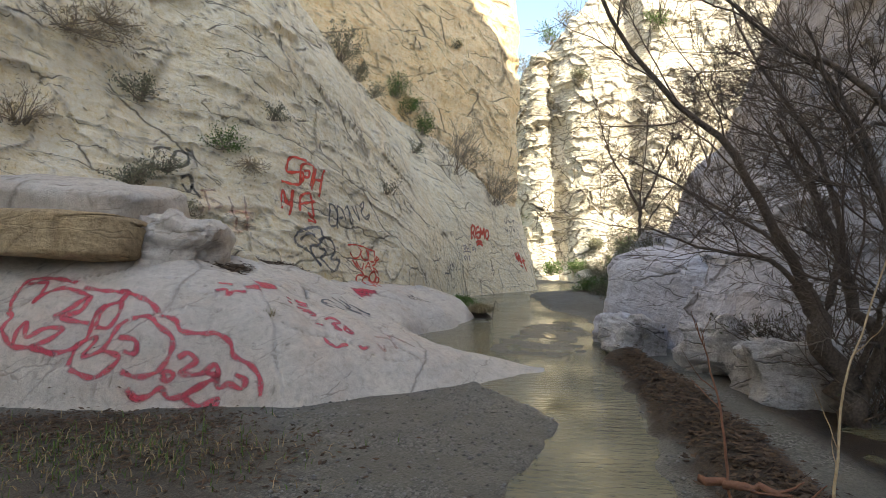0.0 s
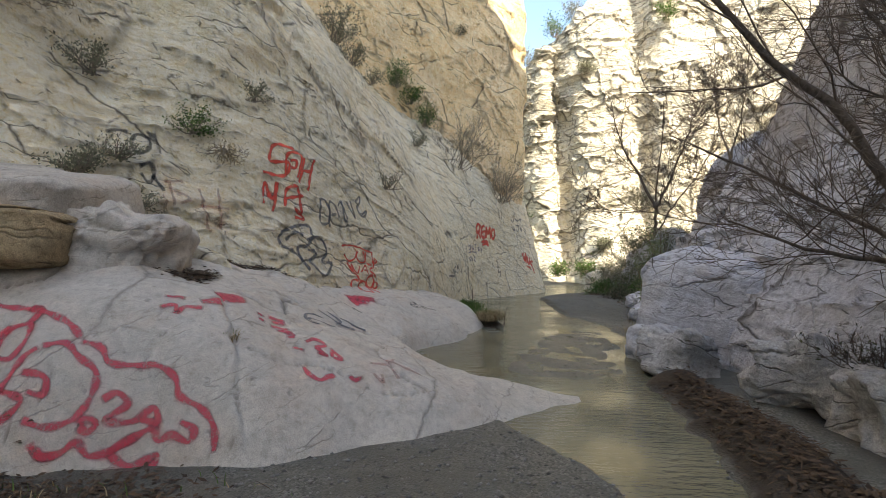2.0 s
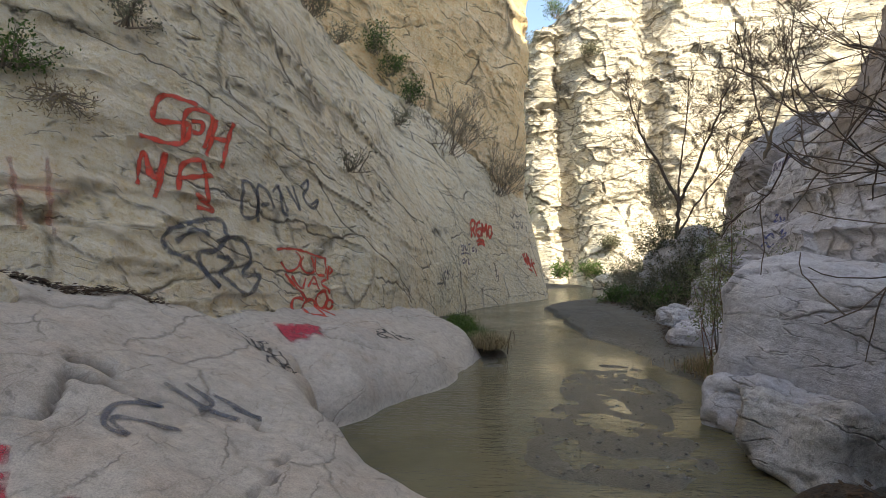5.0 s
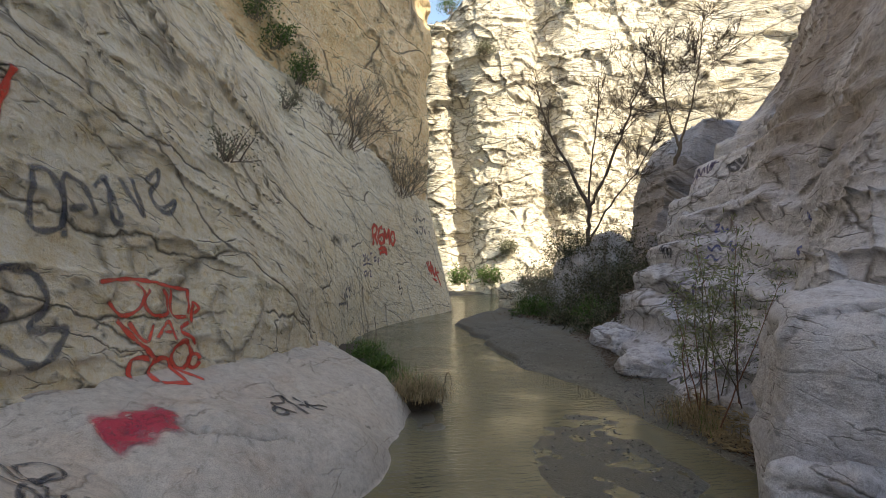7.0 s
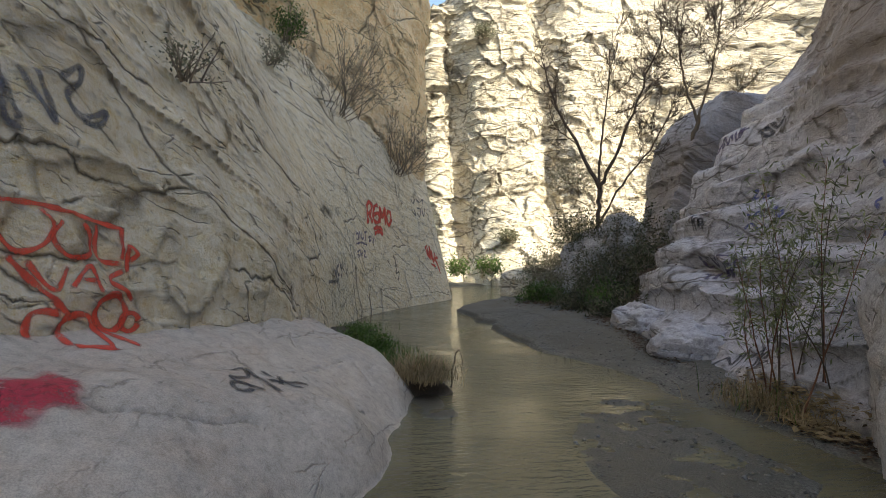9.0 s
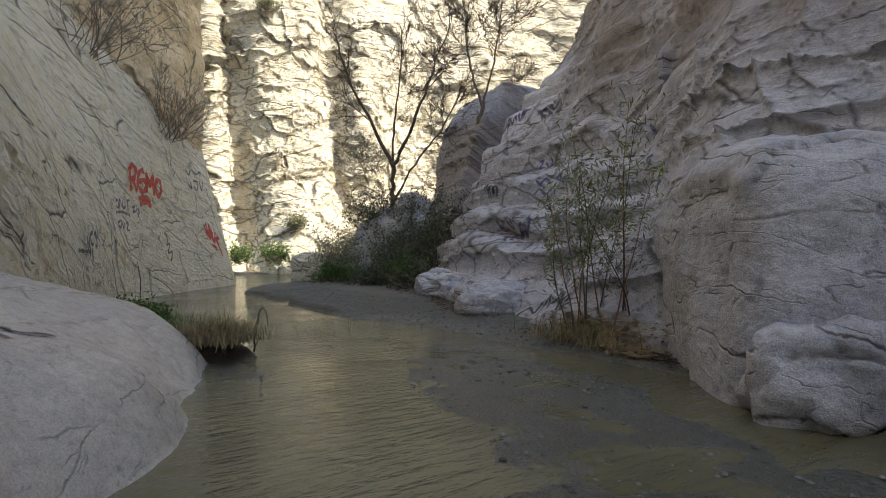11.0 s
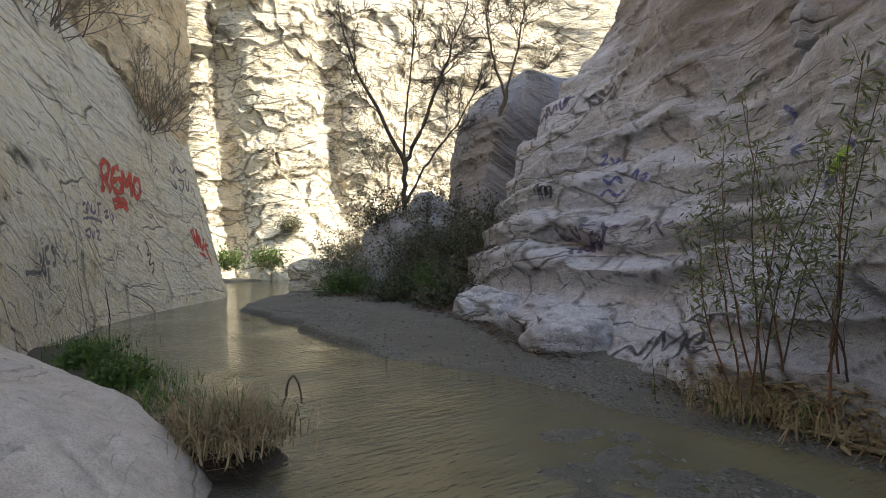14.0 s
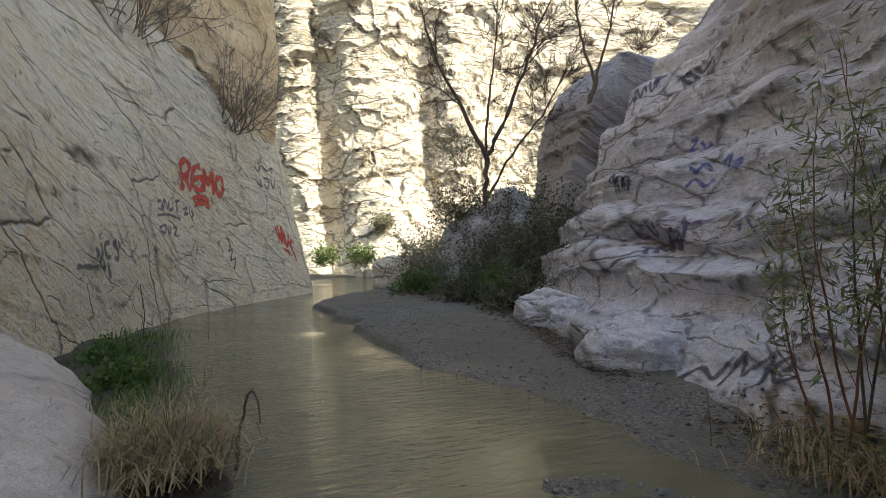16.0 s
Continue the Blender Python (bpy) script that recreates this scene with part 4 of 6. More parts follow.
bare_tree("bare_tree", (11.8, 28.0, 3.6), [
    (((11.9, 28.1, 3.0), (12.0, 27.9, 5.0), (12.2, 27.6, 6.6)), 0.10, 0.07),
    (((12.2, 27.6, 6.5), (12.5, 27.2, 8.4), (12.7, 26.9, 11.5)), 0.045, 0.012),
    (((12.2, 27.6, 6.3), (11.7, 27.8, 8.2), (11.6, 27.9, 10.4)), 0.05, 0.015),
], 13, "thin leafless tree standing on the rock ledge", 12, 2.2, 2, BARK_PALE, least=0.006, spread=0.55)


def bush(base, radius, height, seed, leaf_mat, label, name="bush", stems=26, twigs=5, leaf_count=700, leaf_size=0.07, leaf_width=0.22,
         twig_mat=None, lean=(0, 0, 0), group="", r=0.012, spread=0.85, thin=0.4):
    rng = np.random.default_rng(seed)
    t = thing(name, base, label, "bush", group)
    tb = Tubes()
    ends = []
    for _ in range(stems):
        d = np.array((rng.normal(0, spread), rng.normal(0, spread), rng.uniform(0.5, 1.3))) + np.array(lean)
        d = unit(d) * np.array((radius, radius, height)) * rng.uniform(0.6, 1.1)
        p = wander(rng, np.array(base) + rng.normal(0, radius * 0.12, 3) * np.array((1, 1, 0.2)), d, np.linalg.norm(d), 7, 0.12, 0.04)
        tb.add(p, r, r * 0.3, 4)
        branch_out(tb, rng, p, r * 0.7, 1 if twigs > 3 else 0, np.linalg.norm(d) * thin, twigs, 0.6, 0.05, 3, 0.3, r * 0.3)
        ends.append(p[3:])
    v, f = tb.get()
    tagged(part("branchwork", v, f, twig_mat or TWIG_GREY, t), kind="stuff")
    if leaf_count:
        c = np.concatenate([np.concatenate(ends), np.array(tb.tips)])
        v, f = leaves(rng, c, leaf_count, leaf_size, leaf_width, leaf_size * 0.9)
        tagged(part("foliage", v, f, leaf_mat, t, smooth=False), kind="stuff")
    return t


WALL_BUSH = "bushes rooted in the left wall"
bush((0.1, 27.3, 5.7), 2.2, 2.9, 31, LEAF_GREY, "large grey-brown leafless bush rooted in the wall ledge", leaf_count=500, stems=34, group=WALL_BUSH, lean=(0.35, -0.4, 0), leaf_size=0.06, r=0.013)
bush((2.45, 30.3, 4.6), 1.7, 2.8, 32, LEAF_GREY, "dry grey twiggy bush hanging on the wall corner", leaf_count=500, stems=30, group=WALL_BUSH, lean=(0.45, -0.4, 0), leaf_size=0.06, r=0.013)
bush((-4.38, 12.6, 4.0), 0.5, 0.45, 33, LEAF_GREEN, "small green leafy bush in a wall crack", leaf_count=900, stems=16, twigs=3, group=WALL_BUSH, lean=(0.5, -0.5, -0.2), leaf_size=0.05)
bush((-3.9, 12.72, 3.75), 0.42, 0.5, 34, STRAW, "dry brown tuft hanging below the wall crack", leaf_count=500, stems=20, twigs=3, group=WALL_BUSH, lean=(0.5, -0.5, -1.4), leaf_size=0.08, leaf_width=0.08)
bush((-5.65, 11.7, 4.75), 0.6, 0.55, 35, LEAF_GREY, "small grey-green shrub on the pale wall", leaf_count=600, stems=18, twigs=3, group=WALL_BUSH, lean=(0.5, -0.5, 0), leaf_size=0.06)
bush((-3.75, 13.6, 4.85), 0.45, 0.4, 36, LEAF_GREY, "dusty grey-green tuft under the overhang", leaf_count=500, stems=14, twigs=3, group=WALL_BUSH, lean=(0.5, -0.5, 0), leaf_size=0.05)
bush((-3.68, 19.8, 8.4), 1.1, 1.3, 37, LEAF_GREY, "wide grey-green shrub along the upper ledge", leaf_count=1100, stems=26, twigs=4, group=WALL_BUSH, lean=(0.4, -0.3, 0), leaf_size=0.08)
bush((-3.2, 20.4, 7.9), 0.8, 0.9, 38, LEAF_GREY, "grey-green shrub on the sloping ledge", leaf_count=700, stems=20, twigs=4, group=WALL_BUSH, lean=(0.4, -0.3, 0), leaf_size=0.07)
bush((-2.3, 25.1, 8.7), 0.8, 1.0, 39, LEAF_GREEN, "dark green shrub in the cliff crevice", leaf_count=1100, stems=20, twigs=4, group=WALL_BUSH, leaf_size=0.09)
bush((-1.2, 26.0, 7.3), 0.7, 0.9, 40, LEAF_GREEN, "dark green shrub in the lower crevice", leaf_count=900, stems=20, twigs=4, group=WALL_BUSH, leaf_size=0.09)
bush((-1.65, 17.6, 3.65), 0.5, 0.55, 41, LEAF_GREY, "thin grey tuft on the bulging wall", leaf_count=300, stems=16, twigs=3, group=WALL_BUSH, lean=(0.5, -0.4, 0), leaf_size=0.05)
bush((-6.65, 10.0, 3.9), 0.7, 0.45, 42, STRAW, "dry straw-coloured tuft on the near ledge", leaf_count=700, stems=24, twigs=2, group=WALL_BUSH, lean=(0.5, -0.5, 0), leaf_size=0.09, leaf_width=0.06)
bush((-5.35, 11.0, 3.05), 0.55, 0.4, 43, LEAF_GREY, "low dusty shrub above the ledge block", leaf_count=700, stems=20, twigs=3, group=WALL_BUSH, lean=(0.5, -0.5, 0), leaf_size=0.06)
bush((-6.4, 10.7, 5.75), 0.9, 0.9, 44, STRAW, "dry hanging brush at the cliff top corner", leaf_count=900, stems=26, twigs=4, group=WALL_BUSH, lean=(0.4, -0.4, -1.0), leaf_size=0.1, leaf_width=0.06)
bush((0.22, 28.4, 12.1), 0.5, 0.5, 45, LEAF_DARK, "dark tuft growing from the ochre cliff", leaf_count=400, stems=16, twigs=3, group=WALL_BUSH, lean=(0.5, -0.5, 0), leaf_size=0.06)

bush((-1.85, 25.75, 8.15), 0.6, 0.8, 46, LEAF_GREEN, "dark green shrub trailing in the crevice", leaf_count=900, stems=18, twigs=4, group=WALL_BUSH, leaf_size=0.09)
bush((-4.8, 11.6, 2.55), 0.45, 0.35, 47, LEAF_GREY, "dusty shrub above the ledge rocks", leaf_count=500, stems=16, twigs=3, group=WALL_BUSH, lean=(0.5, -0.5, 0), leaf_size=0.05)
bush((-6.1, 11.25, 6.1), 0.7, 0.7, 48, STRAW, "dry brush hanging from the wall top", leaf_count=600, stems=22, twigs=3, group=WALL_BUSH, lean=(0.4, -0.4, -1.0), leaf_size=0.1, leaf_width=0.06)
bush((-2.7, 21.3, 7.6), 0.6, 0.6, 49, LEAF_GREY, "grey-green tuft along the sloping ledge", leaf_count=500, stems=16, twigs=3, group=WALL_BUSH, lean=(0.4, -0.4, 0), leaf_size=0.06)
bush((-1.45, 24.6, 6.2), 0.6, 0.6, 50, LEAF_GREY, "grey-green tuft below the crevice", leaf_count=600, stems=16, twigs=3, group=WALL_BUSH, lean=(0.4, -0.4, 0), leaf_size=0.06)
bush((-5.1, 11.6, 3.35), 0.45, 0.4, 53, LEAF_GREY, "dusty shrub beside the sprayed ring", leaf_count=500, stems=16, twigs=3, group=WALL_BUSH, lean=(0.5, -0.5, 0), leaf_size=0.05)

BRUSH = "brush in the gully beside the sandbar"
for k, (x, y, z, r, h, mat, say) in enumerate((
        (8.6, 27.2, 0.2, 1.5, 1.9, LEAF_DARK, "dark tangled brush at the foot of the rocks"),
        (9.9, 28.6, 0.8, 1.6, 2.4, LEAF_DARK, "dark tangled brush round the leafless tree"),
        (7.4, 26.0, 0.1, 1.2, 1.0, LEAF_DARK, "low dark brush on the sandbar"),
        (8.2, 30.2, 0.4, 1.5, 2.0, LEAF_GREY, "grey-green brush behind the sandbar"),
        (10.6, 26.6, 1.2, 1.3, 2.0, LEAF_DARK, "dark brush against the shaded rock"),
        (7.3, 23.9, 0.1, 1.0, 0.8, LEAF_DARK, "low trailing brush beside the white rocks"),
        (8.4, 24.6, 0.4, 1.2, 1.3, LEAF_DARK, "dark brush between the rock steps"),
        (7.0, 28.6, 0.1, 0.9, 0.9, LEAF_GREEN, "green weeds on the sandbar edge"),
        (9.0, 32.5, 0.3, 1.4, 1.9, LEAF_GREY, "grey-green brush in the gully"),
        (10.2, 29.3, 1.7, 1.6, 1.8, LEAF_DARK, "dark brush climbing the shaded rock heap"),
        (11.2, 29.4, 2.2, 1.5, 1.6, LEAF_DARK, "dark brush climbing the shaded rock heap"),
        (9.3, 30.3, 1.6, 1.5, 2.2, LEAF_DARK, "tall dark brush round the leafless tree"),
        (7.9, 25.2, 0.2, 1.1, 0.9, LEAF_GREEN, "low green brush trailing on the sandbar"),
        (9.3, 25.7, 1.2, 1.2, 1.2, LEAF_DARK, "dark brush between the rock steps"))):
    bush((x, y, z), r, h, 60 + k, mat, say, "brush", 34, 4, 2600, 0.10, 0.2, group=BRUSH, r=0.014)
bush((9.4, 31.0, 4.2), 1.4, 1.6, 75, LEAF_GREY, "airy grey-green shrub beside the leafless tree", "brush", 30, 4, 1800, 0.09, 0.15, group=BRUSH)

BANK_BRUSH = "dead brush under the leaning tree"
for k, (x, y, z, r, h) in enumerate(((5.2, 7.6, 0.1, 0.9, 1.3), (5.5, 8.9, 0.5, 1.0, 0.9), (4.9, 9.4, 0.6, 0.8, 0.6), (5.6, 6.6, 0.1, 0.8, 1.6))):
    bush((x, y, z), r, h, 120 + k, LEAF_DARK, "tangle of dead dark twigs on the shaded bank", "dead_brush", 30, 5, 120, 0.05, 0.2, TWIG, group=BANK_BRUSH, r=0.009)

FAR_BUSH = "shrubs on the far cliff"
for k, (x, y, z, r, h, mat) in enumerate(((16.3, 46.4, 20.8, 1.2, 1.5, LEAF_GREEN), (10.4, 47.4, 16.7, 1.0, 1.3, LEAF_GREY), (6.2, 52.2, 15.2, 1.4, 1.6, LEAF_GREY),
                                          (6.6, 51.6, 18.5, 1.6, 2.2, LEAF_GREY), (8.6, 51.6, 21.2, 1.5, 2.0, LEAF_GREEN), (10.2, 51.6, 22.8, 1.5, 2.0, LEAF_GREY),
                                          (7.4, 42.8, 0.6, 0.9, 1.1, LEAF_GREEN), (9.4, 42.6, 0.7, 1.0, 1.3, LEAF_GREEN), (10.8, 43.0, 2.6, 0.8, 0.8, LEAF_GREY), (5.0, 48.6, 3.5, 1.0, 2.0, LEAF_GREEN))):
    bush((x, y, z), r, h, 90 + k, mat, "sunlit green shrub on the far limestone" if mat is LEAF_GREEN else "sunlit grey-green shrub on the far limestone",
         "shrub", 22, 3, 900, 0.16, 0.22, group=FAR_BUSH, r=0.02)
bush((13.45, 27.1, 7.4), 0.9, 1.1, 76, STRAW, "dry shrub on the shoulder of the rock", "shrub", 26, 4, 500, 0.09, 0.12)


def willow(base, stems, seed, label, height):
    rng = np.random.default_rng(seed)
    t = thing("willow_shrub", base, label, "shrub")
    for _ in range(stems):
        d = np.array((rng.normal(0.0, 0.26), rng.normal(-0.02, 0.28), 1.0))
        p = wander(rng, np.array(base) + rng.normal(0, 0.14, 3) * np.array((1, 1, 0)), d, height * rng.uniform(0.55, 1.05), 12, 0.06, 0.05)
        tb = Tubes()
        tb.add(p, 0.011, 0.003, 5)
        branch_out(tb, rng, p, 0.006, 0, 0.45, 9, 0.5, 0.12, 3, 0.25)
        v, f = tb.get()
        part("stem", v, f, TWIG_RED if rng.random() < 0.5 else TWIG, t)
        tips = np.concatenate([p[5:], p[7:], np.array(tb.tips)])
        v, f = leaves(rng, tips, 210, 0.10, 0.09, 0.085, 0.0)
        tagged(part("foliage", v, f, LEAF, t, smooth=False), kind="stuff")
    return t


willow((5.05, 16.6, 0.1), 8, 51, "slender willow shrub with narrow grey-green leaves", 2.7)
willow((5.2, 16.05, 0.15), 4, 52, "slender leafy willow shoots against the pale wall", 2.6)


def blades(rng, center, count, spread, length, width, droop, least=0.15):
    base = np.array(center) + rng.normal(0, 1, (count, 3)) * np.array((spread[0], spread[1], 0.02))
    a = rng.uniform(0, 2 * np.pi, count)
    out = np.stack([np.cos(a), np.sin(a), np.zeros(count)], 1)
    side = np.stack([-np.sin(a), np.cos(a), np.zeros(count)], 1) * width
    ln = length * rng.uniform(0.5, 1.2, count)[:, None]
    lean = rng.uniform(least, 1.0, count)[:, None] * droop
    rows = []
    for s in (0.0, 0.35, 0.7, 1.0):
        p = base + out * ln * lean * s ** 1.5 + np.array((0, 0, 1.0)) * ln * (s - lean * 0.92 * s * s)
        w = side * (1 - s * 0.9)
        rows += [p - w, p + w]
    v = np.stack(rows, 1).reshape(-1, 3)
    k = np.arange(count)[:, None] * 8
    return v, np.concatenate([k + np.array((0, 1, 3, 2)), k + np.array((2, 3, 5, 4)), k + np.array((4, 5, 7, 6))])


def tuft(base, spread, seed, label, greens, straws, length, name="grass_tuft"):
    rng = np.random.default_rng(seed)
    t = thing(name, base, label, "grass")
    if greens:
        v, f = blades(rng, base, greens, spread, length, 0.0055, 0.8)
        tagged(part("green_grass", v, f, LEAF_GREEN, t, smooth=False), kind="stuff")
    if straws:
        v, f = blades(rng, np.array(base) + np.array((0.05, -0.05, 0)), straws, spread, length * 1.0, 0.0055, 1.02, 0.4)
        tagged(part("dry_grass", v, f, STRAW, t, smooth=False), kind="stuff")
    return t


tuft((1.1, 18.25, 0.2), (0.15, 0.22), 1, "tuft of dry straw and green grass on a mud clump", 110, 1900, 0.42)
tuft((0.92, 19.35, 0.2), (0.15, 0.22), 2, "green grass growing against the shelf edge", 200, 200, 0.16)
tuft((0.75, 20.3, 0.15), (0.28, 0.45), 3, "low green weeds at the foot of the wall", 600, 120, 0.2)
tuft((0.55, 21.6, 0.15), (0.28, 0.5), 4, "low green weeds at the foot of the wall", 600, 80, 0.24)
tuft((0.6, 23.2, 0.1), (0.25, 0.5), 6, "thin green weeds beside the water", 600, 100, 0.25)
tuft((4.95, 16.5, 0.08), (0.3, 0.35), 5, "dry straw heaped round the willow stems", 60, 900, 0.45)
tuft((-2.6, 6.2, 0.05), (0.9, 0.5), 7, "sparse green and dry grass on dark litter", 500, 600, 0.16)
bush((0.72, 20.2, 0.12), 0.35, 0.3, 77, LEAF_GREEN, "leafy green weeds at the wall foot", "weeds", 20, 2, 1300, 0.05, 0.3, r=0.004)
bush((0.5, 21.4, 0.12), 0.4, 0.3, 78, LEAF_GREEN, "leafy green weeds at the wall foot", "weeds", 20, 2, 1300, 0.05, 0.3, r=0.004)


def stick(pts, r0, r1, seed, material, label, name="stick", kids=0):
    rng = np.random.default_rng(seed)
    pts = np.asarray(pts, float)
    q = np.linspace(0, len(pts) - 1, 14)
    fine = np.stack([hermite(np.arange(len(pts)), pts[:, c], q) for c in range(3)], 1)
    fine += rng.normal(0, r0 * 0.5, fine.shape)
    tb = Tubes()
    tb.add(fine, r0, r1, 6)
    if kids:
        branch_out(tb, rng, fine, r0 * 0.7, 0, 0.4, kids, 0.5, 0.05, 4, 0.2)
    v, f = tb.get()
    ob = mesh_object(name, v - pts[0], f, material)
    ob.location = pts[0]
    return tagged(ob, label, "stick")


stick(((2.4, 4.3, -0.05), (2.5, 4.35, 0.7), (2.6, 4.4, 1.25), (2.85, 4.45, 1.9)), 0.010, 0.004, 1, TWIG_PALE, "pale dry stalk leaning beside the mud bank", "dry_stalk", 3)
stick(((2.45, 5.35, 0.1), (2.4, 5.45, 0.8), (2.3, 5.6, 1.35)), 0.012, 0.004, 2, TWIG_RED, "thin reddish sapling stem on the mud bank", "sapling", 5)
stick(((2.25, 5.5, 0.24), (2.5, 5.25, 0.27), (2.85, 5.1, 0.22)), 0.035, 0.02, 3, TWIG_RED, "reddish broken branch lying on the mud bank", "fallen_branch", 4)
stick(((1.55, 18.3, 0.0), (1.58, 18.35, 0.3), (1.65, 18.3, 0.52), (1.69, 18.25, 0.3)), 0.012, 0.006, 4, BARK, "dark bent twig standing in the water", "twig")
stick(((0.75, 22.0, 0.1), (0.78, 22.0, 0.6), (0.74, 22.0, 1.0)), 0.008, 0.004, 5, TWIG, "thin dead stalk against the wall", "dry_stalk", 2)


# ---- litter, pebbles ----
def litter(name, label, spots, count, seed, material, size, heap=0.05, stick_share=0.4, top=2.2):
    """Dead leaves and short twigs lying on what is under them."""
    rng = np.random.default_rng(seed)
    dg = bpy.context.evaluated_depsgraph_get()
    floors = [BVHTree.FromObject(scene.objects[n], dg) for n in ("ground", "rock_slab", "cliff_right")]
    verts, faces = [], []
    for _ in range(count):
        (ax, ay), (bx, by), w = spots[rng.integers(0, len(spots))]
        s = rng.random()
        x, y = ax + (bx - ax) * s + rng.normal(0, w), ay + (by - ay) * s + rng.normal(0, w)
        found = [fl.ray_cast(Vector((x, y, 2.2)), Vector((0, 0, -1)))[0] for fl in floors]
        place = max((p for p in found if p is not None), key=lambda p: p.z, default=None)
        if place is None or place.z < 0.01 or place.z > top:
            continue
        a = rng.uniform(0, 2 * np.pi)
        ln = size * rng.uniform(0.5, 1.8) * (2.4 if rng.random() < stick_share else 1)
        wd = size * 0.07 if ln > size * 1.8 else size * 0.32
        d = np.array((math.cos(a), math.sin(a), rng.uniform(-0.25, 0.35))) * ln
        sd = np.array((-math.sin(a), math.cos(a), rng.uniform(-0.3, 0.3))) * wd
        c = np.array(place) + np.array((0, 0, 0.006 + heap * rng.random() ** 2))
        n = len(verts)
        verts += [c - d / 2, c + sd, c + d / 2, c - sd, c + np.array((0, 0, wd * 0.5))]
        faces += [(n, n + 1, n + 4), (n + 1, n + 2, n + 4), (n + 2, n + 3, n + 4), (n + 3, n, n + 4)]
    return tagged(mesh_object(name, np.array(verts), faces, material, smooth=False), label, "litter", kind="stuff")


litter("leaf_litter", "dead leaves and twigs on the dark mud bank", [((3.5, 11.0), (2.78, 4.3), 0.19)], 3600, 1, LITTER, 0.07, 0.08)
litter("leaf_litter", "dry leaves and grass scraps at the slab foot", [((-5.0, 6.6), (-0.9, 6.2), 0.45), ((-4.5, 6.9), (-2.0, 7.2), 0.25)], 2600, 2, LITTER, 0.06, 0.03)
litter("leaf_litter", "dead leaves caught in the crack above the slab", [((-3.7, 11.7), (-2.7, 12.5), 0.10), ((-2.9, 10.0), (-3.0, 9.4), 0.1)], 1100, 3, LITTER, 0.06, 0.05)
litter("leaf_litter", "dry brush scraps beside the white rocks", [((6.6, 22.6), (8.3, 25.0), 0.4), ((8, 26), (7, 29), 0.7)], 2200, 4, LITTER, 0.09, 0.1)

litter("straw_litter", "dry straw and twigs heaped under the willow", [((5.35, 17.0), (4.75, 15.6), 0.16)], 1100, 5, STRAW, 0.10, 0.07, 0.8, 0.3)
litter("leaf_litter", "dark debris along the gravel edge", [((5.2, 17.6), (4.6, 14.6), 0.14), ((5.4, 19.0), (6.2, 22.0), 0.15)], 1200, 6, LITTER, 0.06, 0.04, 0.4, 0.35)


def pebbles():
    rng = np.random.default_rng(5)
    octa = np.array(((1, 0, 0), (0, 1, 0), (-1, 0, 0), (0, -1, 0), (0, 0, 1), (0, 0, -1)), float)
    tri = np.array(((0, 1, 4), (1, 2, 4), (2, 3, 4), (3, 0, 4), (1, 0, 5), (2, 1, 5), (3, 2, 5), (0, 3, 5)))
    n = 12000
    pick = rng.random(n)
    x = np.where(pick < 0.45, rng.uniform(-1.5, 3.4, n), np.where(pick < 0.9, rng.uniform(3.2, 5.6, n), rng.uniform(1.2, 4.2, n)))
    y = np.where(pick < 0.45, rng.uniform(4, 9, n), np.where(pick < 0.9, rng.uniform(13, 27, n), rng.uniform(11, 17, n)))
    h, mud = ground_height(x, y)
    keep = (h > -0.012) & (mud < 0.3)
    x, y, h = x[keep], y[keep], h[keep]
    r = 0.007 + 0.022 * rng.random(len(x)) ** 3
    v = octa[None] * (r[:, None, None] * rng.uniform(0.6, 1.3, (len(x), 6, 1)) * np.array((1, 1, 0.6)))
    v = v + np.stack([x, y, h + r * 0.2], 1)[:, None, :]
    f = (np.arange(len(x))[:, None, None] * 6 + tri[None]).reshape(-1, 3)
    return tagged(mesh_object("pebbles", v.reshape(-1, 3), f, PEBBLE), "small grey stream pebbles scattered on gravel", "pebbles", kind="stuff")


pebbles()
tuft((-2.0, 8.62, 1.02), (0.03, 0.09), 8, "small grass tuft in the slab joint", 60, 60, 0.14)


# ---- spray paint ----

def paint_material(name, colour, strength):
    m, t, b = shader(name)
    co = nd(t, "ShaderNodeTexCoord").outputs["Object"]
    fine = noise_at(t, co, 28, 5, 0.7)
    base = mixed(t, nd_scale(t, fine, 0.5), colour, tuple(min(1.0, c * 1.5 + 0.05) for c in colour))
    t.links.new(base, b.inputs["Base Color"])
    b.inputs["Roughness"].default_value = 0.7
    cover = nd(t, "ShaderNodeAttribute", attribute_name="cover").outputs["Fac"]
    worn = ramp(t, noise_at(t, co, 9, 6, 0.75), [(0.30, (0.45, 0.45, 0.45)), (0.5, (1, 1, 1))])
    grain = ramp(t, noise_at(t, co, 120, 2, 0.6), [(0.3, (0.45, 0.45, 0.45)), (0.5, (1, 1, 1))])
    a = nd(t, "ShaderNodeMath", [(0, cover), (1, worn)], operation='MULTIPLY').outputs[0]
    a = nd(t, "ShaderNodeMath", [(0, a), (1, grain)], operation='MULTIPLY').outputs[0]
    t.links.new(nd_scale(t, a, strength), b.inputs["Alpha"])
    return m


